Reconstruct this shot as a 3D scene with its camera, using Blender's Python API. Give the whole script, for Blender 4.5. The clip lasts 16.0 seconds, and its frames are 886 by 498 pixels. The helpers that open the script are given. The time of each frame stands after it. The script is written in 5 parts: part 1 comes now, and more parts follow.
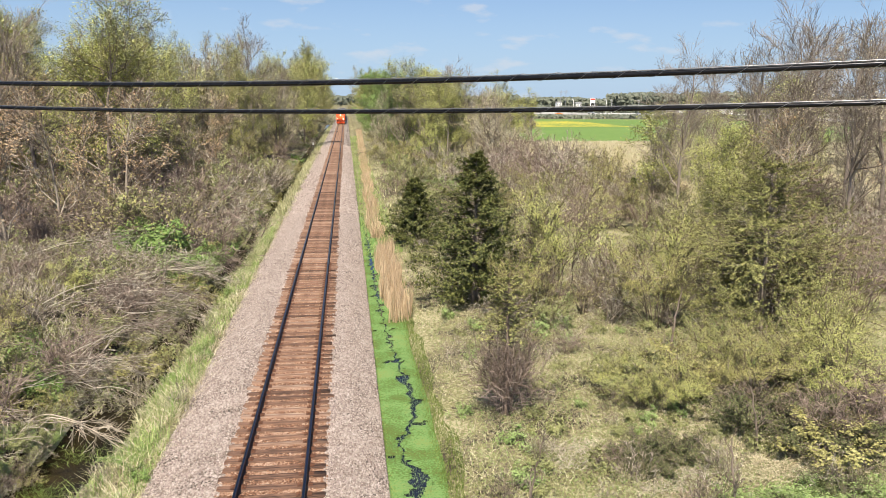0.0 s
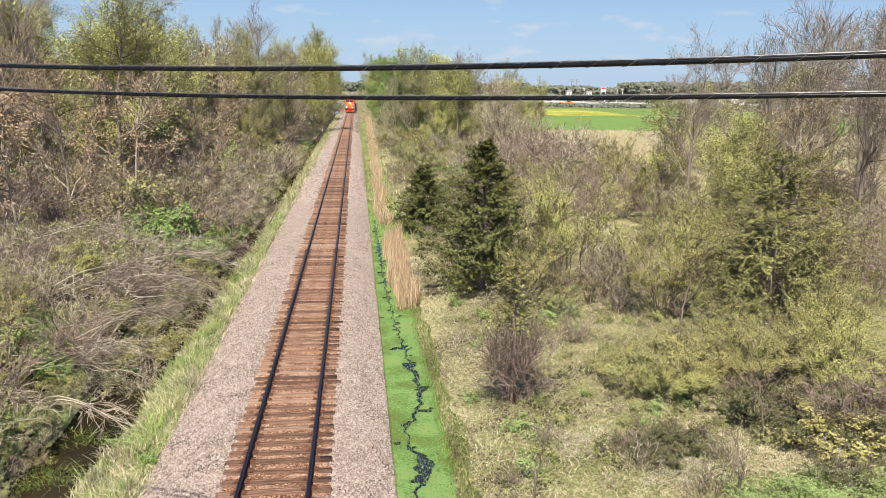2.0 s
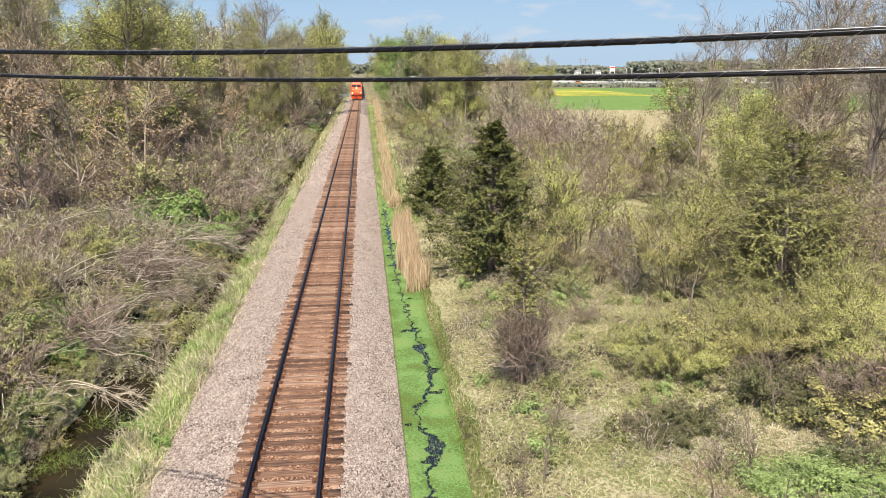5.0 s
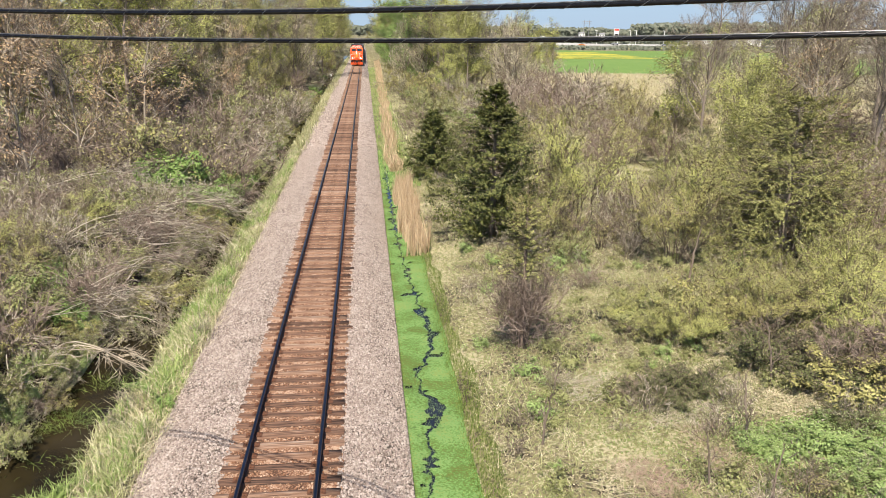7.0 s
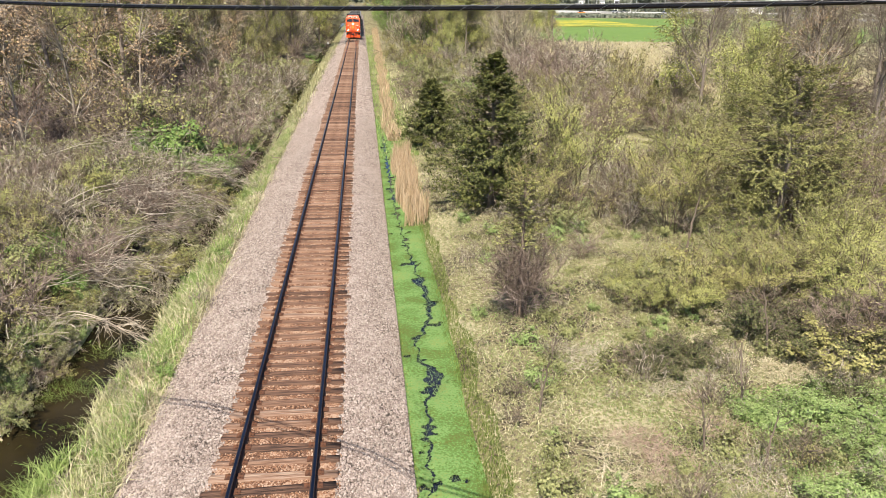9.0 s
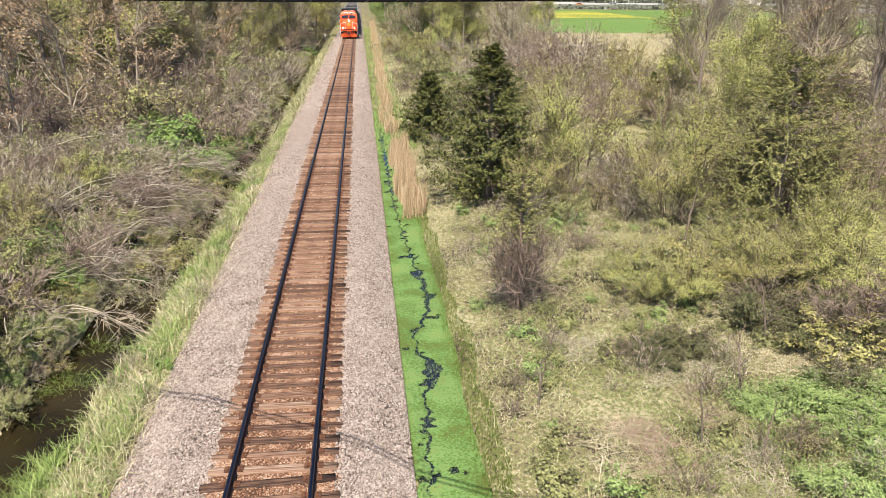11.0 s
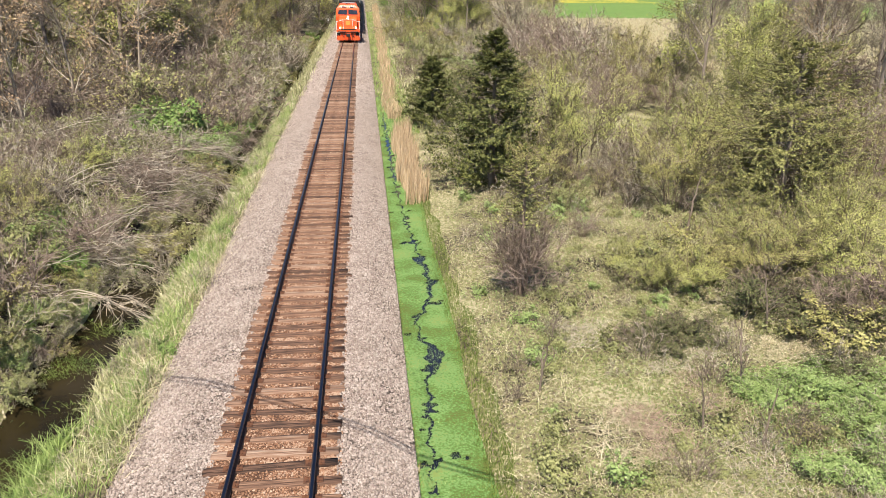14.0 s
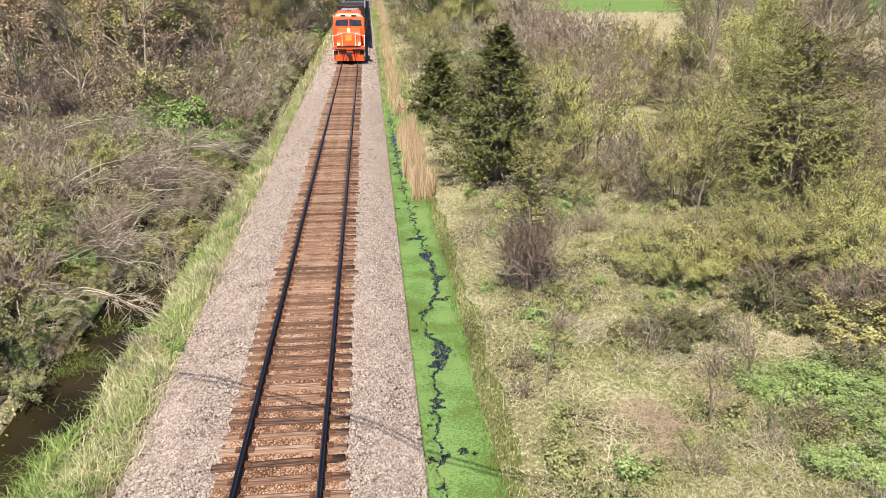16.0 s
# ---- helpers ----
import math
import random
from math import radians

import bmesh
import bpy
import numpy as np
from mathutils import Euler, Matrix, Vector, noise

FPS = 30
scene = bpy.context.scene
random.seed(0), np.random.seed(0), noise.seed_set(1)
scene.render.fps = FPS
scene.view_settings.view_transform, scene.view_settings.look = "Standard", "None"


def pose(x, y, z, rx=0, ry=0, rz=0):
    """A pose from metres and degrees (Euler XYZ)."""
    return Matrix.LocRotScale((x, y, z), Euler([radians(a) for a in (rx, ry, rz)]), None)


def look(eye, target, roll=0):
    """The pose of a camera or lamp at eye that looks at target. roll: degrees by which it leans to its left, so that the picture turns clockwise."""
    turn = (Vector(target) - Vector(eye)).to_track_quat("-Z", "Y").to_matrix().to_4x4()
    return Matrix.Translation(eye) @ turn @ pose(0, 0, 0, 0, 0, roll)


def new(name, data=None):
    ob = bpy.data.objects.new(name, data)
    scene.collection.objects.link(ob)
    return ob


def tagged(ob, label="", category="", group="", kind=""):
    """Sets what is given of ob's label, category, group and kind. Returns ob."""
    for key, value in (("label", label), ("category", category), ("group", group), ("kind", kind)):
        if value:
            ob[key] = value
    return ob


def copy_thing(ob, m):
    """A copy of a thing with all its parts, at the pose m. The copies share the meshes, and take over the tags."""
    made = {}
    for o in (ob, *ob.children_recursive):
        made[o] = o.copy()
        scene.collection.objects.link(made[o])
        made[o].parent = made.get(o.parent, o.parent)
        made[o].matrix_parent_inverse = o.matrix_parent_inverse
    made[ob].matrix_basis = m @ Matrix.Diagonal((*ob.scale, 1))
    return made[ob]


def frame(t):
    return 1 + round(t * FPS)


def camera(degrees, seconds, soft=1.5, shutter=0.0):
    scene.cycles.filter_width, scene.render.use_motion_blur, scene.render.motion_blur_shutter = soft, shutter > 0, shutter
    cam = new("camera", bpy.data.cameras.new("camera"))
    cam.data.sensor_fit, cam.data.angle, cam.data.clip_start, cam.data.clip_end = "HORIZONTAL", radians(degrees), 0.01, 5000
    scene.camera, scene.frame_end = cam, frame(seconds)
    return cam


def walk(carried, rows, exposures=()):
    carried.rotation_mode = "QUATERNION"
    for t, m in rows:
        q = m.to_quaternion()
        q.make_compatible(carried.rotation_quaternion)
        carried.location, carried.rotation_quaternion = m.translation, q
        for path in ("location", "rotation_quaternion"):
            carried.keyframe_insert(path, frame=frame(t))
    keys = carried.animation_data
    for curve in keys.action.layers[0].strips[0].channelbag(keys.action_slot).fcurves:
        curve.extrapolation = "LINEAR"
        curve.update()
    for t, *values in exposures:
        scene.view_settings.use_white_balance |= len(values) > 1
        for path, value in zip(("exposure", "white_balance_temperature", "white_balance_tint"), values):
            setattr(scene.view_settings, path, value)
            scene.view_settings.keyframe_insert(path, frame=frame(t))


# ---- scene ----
cam = camera(60.39, 16.0, soft=0.75)

# seconds, eye, heading (degrees to the right of the track), tilt down, lean
PATH = [
    (0, (1.827, -0.009, 8.543), 7.23, 11.10, 0.40),
    (0.5, (1.823, -0.009, 8.545), 6.99, 11.14, 0.68),
    (1, (1.830, -0.004, 8.544), 6.87, 11.36, 0.88),
    (1.5, (1.830, 0.001, 8.544), 6.74, 11.68, 1.02),
    (2, (1.828, -0.003, 8.539), 6.63, 12.02, 0.98),
    (2.5, (1.833, -0.002, 8.540), 6.49, 12.32, 0.84),
    (3, (1.830, 0.000, 8.540), 6.35, 12.54, 0.72),
    (3.5, (1.833, 0.003, 8.539), 6.23, 12.77, 0.54),
    (4, (1.832, -0.000, 8.537), 6.11, 12.98, 0.41),
    (6.5, (1.836, 0.006, 8.538), 5.81, 15.01, 0.41),
    (7, (1.840, 0.007, 8.534), 5.86, 16.07, 0.55),
    (7.5, (1.843, 0.006, 8.533), 5.91, 17.08, 0.67),
    (8, (1.845, -0.000, 8.540), 5.97, 17.83, 0.68),
    (8.5, (1.846, 0.000, 8.536), 6.00, 18.21, 0.64),
    (9, (1.842, -0.005, 8.535), 6.02, 18.33, 0.60),
    (11.5, (1.840, -0.001, 8.532), 6.19, 19.09, 0.48),
    (12, (1.845, 0.002, 8.533), 6.18, 19.32, 0.51),
    (12.5, (1.849, 0.000, 8.532), 6.13, 19.55, 0.57),
    (13, (1.846, 0.004, 8.533), 6.08, 19.70, 0.62),
    (13.5, (1.847, 0.003, 8.533), 6.02, 19.84, 0.66),
    (14, (1.845, 0.003, 8.532), 5.98, 19.95, 0.60),
    (14.5, (1.844, 0.002, 8.532), 5.93, 20.08, 0.59),
    (15, (1.843, -0.002, 8.530), 5.90, 20.17, 0.55),
    (15.5, (1.847, -0.003, 8.533), 5.76, 20.24, 0.35),
    (16, (1.846, 0.001, 8.537), 5.46, 20.26, 0.13),
]


def aim(eye, heading, tilt, lean):
    a, b = radians(heading), radians(tilt)
    way = Vector((math.sin(a) * math.cos(b), math.cos(a) * math.cos(b), -math.sin(b)))
    return look(eye, Vector(eye) + way, lean)


walk(cam, [(t, aim(e, h, d, r)) for t, e, h, d, r in PATH], exposures=[(0, 0.84), (16, 0.84)])

# ---------------------------------------------------------------- light
SUN_EL, SUN_AZ = radians(57), radians(15)   # light travels towards +y, a little to +x
to_sun = Vector((-math.sin(SUN_AZ) * math.cos(SUN_EL), -math.cos(SUN_AZ) * math.cos(SUN_EL), math.sin(SUN_EL)))
sun_data = bpy.data.lights.new("sun", "SUN")
sun_data.energy, sun_data.angle, sun_data.color = 5.0, radians(0.45), (1.0, 0.912, 0.795)
sun = new("sun", sun_data)
sun.rotation_euler = to_sun.to_track_quat("Z", "Y").to_euler()

world = bpy.data.worlds.new("sky")
scene.world = world
world.use_nodes = True
wn, wl = world.node_tree.nodes, world.node_tree.links
wn.clear()
sky = wn.new("ShaderNodeTexSky")
sky.sky_type, sky.sun_disc = "NISHITA", False
sky.sun_elevation, sky.sun_rotation = SUN_EL, math.pi + SUN_AZ
sky.altitude, sky.air_density, sky.dust_density, sky.ozone_density = 1500, 1.0, 0.0, 2.2
wc, wm, wno = wn.new("ShaderNodeTexCoord"), wn.new("ShaderNodeMapping"), wn.new("ShaderNodeTexNoise")
wm.inputs["Scale"].default_value = (8.0, 8.0, 26.0)
wno.inputs["Scale"].default_value, wno.inputs["Detail"].default_value = 1.6, 6
wr = wn.new("ShaderNodeValToRGB")
wr.color_ramp.elements[0].position, wr.color_ramp.elements[1].position = 0.60, 0.70
wr.color_ramp.elements[1].color = (0.45, 0.45, 0.45, 1)
wmix = wn.new("ShaderNodeMixRGB")
wmix.inputs[2].default_value = (9.5, 9.7, 10.2, 1)
wbg, wout = wn.new("ShaderNodeBackground"), wn.new("ShaderNodeOutputWorld")
wbg.inputs["Strength"].default_value = 0.043
wl.new(wc.outputs["Generated"], wm.inputs["Vector"])
wl.new(wm.outputs["Vector"], wno.inputs["Vector"])
wl.new(wno.outputs["Fac"], wr.inputs["Fac"])
wl.new(wr.outputs["Color"], wmix.inputs[0])
# pale blue haze low over the horizon
wtint, whaze, wsep = wn.new("ShaderNodeMixRGB"), wn.new("ShaderNodeMixRGB"), wn.new("ShaderNodeSeparateXYZ")
wtint.blend_type = "MULTIPLY"
wtint.inputs[0].default_value, wtint.inputs[2].default_value = 1.0, (1.02, 1.22, 1.46, 1)
whaze.inputs[2].default_value = (6.0, 7.9, 10.4, 1)
wramp = wn.new("ShaderNodeValToRGB")
wramp.color_ramp.elements[0].position, wramp.color_ramp.elements[0].color = 0.0, (0.95, 0.95, 0.95, 1)
wramp.color_ramp.elements[1].position, wramp.color_ramp.elements[1].color = 0.22, (0, 0, 0, 1)
wl.new(wc.outputs["Generated"], wsep.inputs[0])
wl.new(wsep.outputs["Z"], wramp.inputs["Fac"])
wl.new(sky.outputs["Color"], wtint.inputs[1])
wl.new(wramp.outputs["Color"], whaze.inputs[0])
wl.new(wtint.outputs["Color"], whaze.inputs[1])
wl.new(whaze.outputs["Color"], wmix.inputs[1])
wl.new(wmix.outputs["Color"], wbg.inputs["Color"])
wl.new(wbg.outputs["Background"], wout.inputs["Surface"])

# ---------------------------------------------------------------- materials
rng = np.random.default_rng(7)


def material(name, stops, scale=4.0, rough=0.85, metal=0.0, bump=0.0, bump_scale=60.0, island=False, per_object=False,
             translucent=0.0, detail=6.0, spec=0.3, stretch=(1, 1, 1), fine=0.0, emit=0.0, chance=0.65):
    """Noise-varied paint: a colour ramp over noise, island or object chance; bump; optional light passing through leaves."""
    m = bpy.data.materials.new(name)
    m.use_nodes = True
    n, l = m.node_tree.nodes, m.node_tree.links
    b = n["Principled BSDF"]
    out = n["Material Output"]
    co, mp, no = n.new("ShaderNodeTexCoord"), n.new("ShaderNodeMapping"), n.new("ShaderNodeTexNoise")
    mp.inputs["Scale"].default_value = stretch
    no.inputs["Scale"].default_value, no.inputs["Detail"].default_value = scale, detail
    l.new(co.outputs["Object"], mp.inputs["Vector"])
    l.new(mp.outputs["Vector"], no.inputs["Vector"])
    value = no.outputs["Fac"]
    if fine:
        n2 = n.new("ShaderNodeTexNoise")
        n2.inputs["Scale"].default_value, n2.inputs["Detail"].default_value = fine, 3
        l.new(mp.outputs["Vector"], n2.inputs["Vector"])
        ad = n.new("ShaderNodeMath")
        ad.operation = "ADD"
        l.new(value, ad.inputs[0])
        l.new(n2.outputs["Fac"], ad.inputs[1])
        ml = n.new("ShaderNodeMath")
        ml.operation = "MULTIPLY"
        ml.inputs[1].default_value = 0.5
        l.new(ad.outputs[0], ml.inputs[0])
        value = ml.outputs[0]
    if island or per_object:
        if island:
            src = n.new("ShaderNodeNewGeometry").outputs["Random Per Island"]
        else:
            src = n.new("ShaderNodeObjectInfo").outputs["Random"]
        mx = n.new("ShaderNodeMath")
        mx.operation = "MULTIPLY_ADD"
        mx.inputs[1].default_value = chance
        hv = n.new("ShaderNodeMath")
        hv.operation = "MULTIPLY"
        hv.inputs[1].default_value = 1 - chance
        l.new(value, hv.inputs[0])
        l.new(src, mx.inputs[0])
        l.new(hv.outputs[0], mx.inputs[2])
        value = mx.outputs[0]
    rp = n.new("ShaderNodeValToRGB")
    e = rp.color_ramp.elements
    while len(e) < len(stops):
        e.new(0.5)
    for k, (p, c) in enumerate(stops):
        e[k].position, e[k].color = p, (*c, 1)
    l.new(value, rp.inputs["Fac"])
    l.new(rp.outputs["Color"], b.inputs["Base Color"])
    b.inputs["Roughness"].default_value, b.inputs["Metallic"].default_value = rough, metal
    b.inputs["Specular IOR Level"].default_value = spec
    if bump:
        nb, bp = n.new("ShaderNodeTexNoise"), n.new("ShaderNodeBump")
        nb.inputs["Scale"].default_value, nb.inputs["Detail"].default_value = bump_scale, 4
        l.new(mp.outputs["Vector"], nb.inputs["Vector"])
        bp.inputs["Strength"].default_value, bp.inputs["Distance"].default_value = bump, 0.02
        l.new(nb.outputs["Fac"], bp.inputs["Height"])
        l.new(bp.outputs["Normal"], b.inputs["Normal"])
    if emit:
        l.new(rp.outputs["Color"], b.inputs["Emission Color"])
        b.inputs["Emission Strength"].default_value = emit
    if translucent:
        tr, mi = n.new("ShaderNodeBsdfTranslucent"), n.new("ShaderNodeMixShader")
        l.new(rp.outputs["Color"], tr.inputs["Color"])
        mi.inputs["Fac"].default_value = translucent
        l.new(b.outputs["BSDF"], mi.inputs[1])
        l.new(tr.outputs["BSDF"], mi.inputs[2])
        l.new(mi.outputs["Shader"], out.inputs["Surface"])
    return m


def leaf(name, a, b, c):
    return material(name, [(0.15, a), (0.5, b), (0.85, c)], scale=0.8, rough=0.6, island=True, translucent=0.14, spec=0.25)


M_SOIL = material("meadow soil and litter", [(0.41, (0.05, 0.04, 0.025)), (0.48, (0.19, 0.16, 0.095)), (0.53, (0.17, 0.175, 0.065)), (0.60, (0.40, 0.35, 0.23))],
                  scale=0.5, fine=9.0, bump=1.0, bump_scale=14)
M_BALLAST_BED = material("ballast bed", [(0.42, (0.06, 0.047, 0.04)), (0.5, (0.22, 0.18, 0.155)), (0.58, (0.42, 0.36, 0.32))],
                         scale=1.2, fine=17.0, bump=1.0, bump_scale=20)
M_STONE = material("crushed stone", [(0.05, (0.12, 0.09, 0.077)), (0.35, (0.275, 0.22, 0.19)), (0.65, (0.38, 0.318, 0.28)), (0.95, (0.55, 0.485, 0.44))],
                   scale=3, island=True, rough=0.9)
M_RUST_STONE = material("rust stained stone", [(0.1, (0.09, 0.045, 0.027)), (0.4, (0.235, 0.122, 0.072)), (0.7, (0.35, 0.215, 0.14)), (0.92, (0.53, 0.42, 0.33))],
                        scale=3, island=True, rough=0.9)
M_TIE = material("weathered creosoted wood", [(0.36, (0.045, 0.027, 0.02)), (0.44, (0.125, 0.07, 0.047)), (0.53, (0.20, 0.115, 0.075)), (0.61, (0.265, 0.17, 0.12)), (0.70, (0.36, 0.27, 0.205))],
                 scale=2.2, fine=8.0, per_object=True, chance=0.22, bump=1.0, bump_scale=9, stretch=(0.3, 5, 5))
M_RUST_BED = material("rust stained fine ballast", [(0.42, (0.07, 0.036, 0.022)), (0.5, (0.22, 0.115, 0.07)), (0.58, (0.40, 0.28, 0.20))], scale=2.0, fine=24, bump=1.0, bump_scale=30)
M_RAIL = material("worn rail steel", [(0.3, (0.045, 0.034, 0.032)), (0.55, (0.075, 0.052, 0.046)), (0.8, (0.12, 0.08, 0.066))], scale=3, rough=0.55, metal=0.3, bump=0.2)
M_RAILTOP = material("polished rail head", [(0.3, (0.10, 0.10, 0.11)), (0.7, (0.17, 0.17, 0.19))], scale=2, rough=0.28, metal=1.0, stretch=(8, 0.3, 1))
M_PLATE = material("rusty steel", [(0.3, (0.07, 0.035, 0.025)), (0.7, (0.17, 0.075, 0.04))], scale=12, rough=0.8, metal=0.2, bump=0.3)
M_WATER = material("brown creek water", [(0.3, (0.012, 0.010, 0.005)), (0.7, (0.030, 0.023, 0.010))], scale=0.6, rough=0.1, spec=0.1, bump=0.12, bump_scale=7)
M_ALGAE = material("green pond algae", [(0.38, (0.095, 0.115, 0.025)), (0.45, (0.085, 0.150, 0.032)), (0.50, (0.112, 0.210, 0.053)), (0.55, (0.150, 0.260, 0.082)), (0.62, (0.165, 0.225, 0.062))],
                   scale=0.9, fine=18, rough=0.85, bump=0.8, bump_scale=30)
M_DITCHWATER = material("dark ditch water", [(0.3, (0.012, 0.016, 0.022)), (0.7, (0.022, 0.028, 0.035))], scale=1, rough=0.08, spec=0.5)
M_BARK = material("grey brown bark", [(0.25, (0.12, 0.095, 0.075)), (0.55, (0.23, 0.19, 0.155)), (0.8, (0.36, 0.31, 0.26))], scale=5, bump=0.5, bump_scale=24, island=True)
M_TWIG = material("dry twigs", [(0.2, (0.085, 0.065, 0.05)), (0.5, (0.26, 0.215, 0.165)), (0.8, (0.60, 0.53, 0.43))], scale=3, island=True)
M_TWIG_RED = material("reddish brown twigs", [(0.15, (0.10, 0.072, 0.058)), (0.5, (0.22, 0.165, 0.132)), (0.85, (0.38, 0.30, 0.245))], scale=3, island=True)
M_TWIG_DARK = material("dark twigs", [(0.15, (0.085, 0.065, 0.05)), (0.5, (0.18, 0.14, 0.11)), (0.85, (0.32, 0.26, 0.20))], scale=3, island=True)
M_DEADWOOD = material("bleached dead wood", [(0.15, (0.22, 0.18, 0.14)), (0.5, (0.42, 0.36, 0.28)), (0.85, (0.62, 0.55, 0.45))], scale=3, island=True)
L_YELLOW = leaf("young yellow green leaves", (0.270, 0.284, 0.085), (0.395, 0.404, 0.132), (0.530, 0.525, 0.195))
L_CROWN = leaf("thin spring crown leaves", (0.235, 0.255, 0.068), (0.375, 0.395, 0.120), (0.540, 0.540, 0.200))
L_OLIVE = leaf("olive spring leaves", (0.200, 0.190, 0.060), (0.330, 0.310, 0.110), (0.490, 0.450, 0.185))
L_GREEN = leaf("fresh green leaves", (0.115, 0.190, 0.045), (0.200, 0.300, 0.080), (0.310, 0.410, 0.140))
L_MID = leaf("mid green leaves", (0.165, 0.180, 0.065), (0.275, 0.285, 0.115), (0.400, 0.400, 0.180))
L_BUD = leaf("pale tan green buds", (0.290, 0.260, 0.150), (0.430, 0.390, 0.235), (0.600, 0.550, 0.350))
L_RUST = leaf("rusty catkins", (0.280, 0.180, 0.100), (0.430, 0.300, 0.170), (0.560, 0.420, 0.250))
L_FIR = leaf("dark evergreen needles", (0.028, 0.034, 0.010), (0.110, 0.124, 0.035), (0.260, 0.265, 0.080))
L_DARK = leaf("dark olive leaves", (0.05, 0.055, 0.02), (0.10, 0.11, 0.042), (0.22, 0.225, 0.09))
# leaf mould, its colour darkened to stand for shade under the thicket
M_SHADED_MOULD = material("leaf mould darkened for shade", [(0.42, (0.022, 0.016, 0.011)), (0.5, (0.06, 0.045, 0.03)), (0.58, (0.15, 0.12, 0.08))], scale=1.2, fine=12, bump=1.0, bump_scale=14)
# lowest stop darkened to stand for the shade inside the cedar, strewn at random
L_CEDAR = leaf("olive cedar sprays", (0.045, 0.049, 0.016), (0.225, 0.225, 0.074), (0.470, 0.455, 0.170))
G_GREEN = leaf("green grass", (0.150, 0.240, 0.060), (0.270, 0.370, 0.110), (0.420, 0.500, 0.180))
G_DRY = leaf("dry tan grass", (0.330, 0.270, 0.170), (0.540, 0.470, 0.320), (0.740, 0.670, 0.500))
G_MIX = leaf("straw and new grass", (0.210, 0.240, 0.090), (0.390, 0.385, 0.190), (0.650, 0.610, 0.410))
L_PALE = leaf("pale green ground leaves", (0.155, 0.220, 0.065), (0.270, 0.365, 0.120), (0.400, 0.495, 0.200))
L_MOSS = leaf("olive yellow moss", (0.130, 0.125, 0.030), (0.215, 0.205, 0.050), (0.320, 0.300, 0.090))
L_SEDGE = leaf("olive green ditch grass", (0.085, 0.125, 0.024), (0.150, 0.205, 0.045), (0.250, 0.300, 0.085))
G_THATCH = leaf("reddish dead thatch", (0.280, 0.190, 0.140), (0.430, 0.310, 0.240), (0.580, 0.460, 0.370))
G_REED = leaf("dead reed stalks", (0.360, 0.250, 0.150), (0.550, 0.410, 0.260), (0.700, 0.550, 0.370))

# ---------------------------------------------------------------- mesh helpers


def mesh_of(name, verts, faces, mats, idx=None, smooth=False):
    """A mesh from arrays: verts (n, 3), faces (m, 3 or 4)."""
    me = bpy.data.meshes.new(name)
    verts, faces = np.asarray(verts, np.float32), np.asarray(faces, np.int32)
    k = faces.shape[1]
    me.vertices.add(len(verts))
    me.vertices.foreach_set("co", verts.ravel())
    me.loops.add(faces.size)
    me.loops.foreach_set("vertex_index", faces.ravel())
    me.polygons.add(len(faces))
    me.polygons.foreach_set("loop_start", np.arange(0, faces.size, k, dtype=np.int32))
    if idx is not None:
        me.polygons.foreach_set("material_index", np.asarray(idx, np.int32))
    if smooth:
        me.polygons.foreach_set("use_smooth", np.ones(len(faces), bool))
    for m in (mats if isinstance(mats, (list, tuple)) else [mats]):
        me.materials.append(m)
    me.update(calc_edges=True)
    me.validate()
    return me


def child(name, me, parent, label=""):
    ob = new(name, me)
    ob.parent = parent
    return tagged(ob, label)


def part(name, bm, mat, parent=None, label=""):
    me = bpy.data.meshes.new(name)
    bm.to_mesh(me)
    bm.free()
    me.materials.append(mat)
    ob = new(name, me)
    if parent is not None:
        ob.parent = parent
    return tagged(ob, label)


def box(bm, x0, x1, y0, y1, z0, z1, bevel=0.0):
    r = bmesh.ops.create_cube(bm, size=1, matrix=Matrix.LocRotScale(((x0 + x1) / 2, (y0 + y1) / 2, (z0 + z1) / 2), None, (x1 - x0, y1 - y0, z1 - z0)))
    if bevel:
        es = list({e for v in r["verts"] for e in v.link_edges})
        bmesh.ops.bevel(bm, geom=es, offset=bevel, segments=2, affect="EDGES", profile=0.5)
    return bm


def block(*a, bevel=0.0):
    return box(bmesh.new(), *a, bevel=bevel)


def rod(bm, a, b, r, n=8):
    a, b = Vector(a), Vector(b)
    m = Matrix.Translation((a + b) / 2) @ (b - a).to_track_quat("Z", "Y").to_matrix().to_4x4()
    bmesh.ops.create_cone(bm, cap_ends=True, segments=n, radius1=r, radius2=r, depth=(b - a).length, matrix=m)
    return bm


def unit(v):
    return v / np.maximum(np.linalg.norm(v, axis=-1, keepdims=True), 1e-9)


def tubes(paths, radii, sides=3):
    """Tapered tubes along paths (n, k, 3) with radii (n, k): verts, quads."""
    n, k, _ = paths.shape
    d = unit(np.gradient(paths, axis=1))
    ref = np.where(np.abs(d[:, :1, 2:3]) > 0.8, np.array([1.0, 0, 0]), np.array([0, 0, 1.0]))
    a = unit(np.cross(d, np.broadcast_to(ref, d.shape)))
    b = np.cross(d, a)
    ang = np.arange(sides) * 2 * np.pi / sides
    ring = a[:, :, None] * np.cos(ang)[:, None] + b[:, :, None] * np.sin(ang)[:, None]
    v = (paths[:, :, None] + ring * radii[:, :, None, None]).reshape(-1, 3)
    base = (np.arange(n)[:, None, None] * k + np.arange(k - 1)[None, :, None]) * sides
    s = np.arange(sides)[None, None]
    t = (s + 1) % sides
    f = np.stack([base + s, base + t, base + sides + t, base + sides + s], -1).reshape(-1, 4)
    return v, f


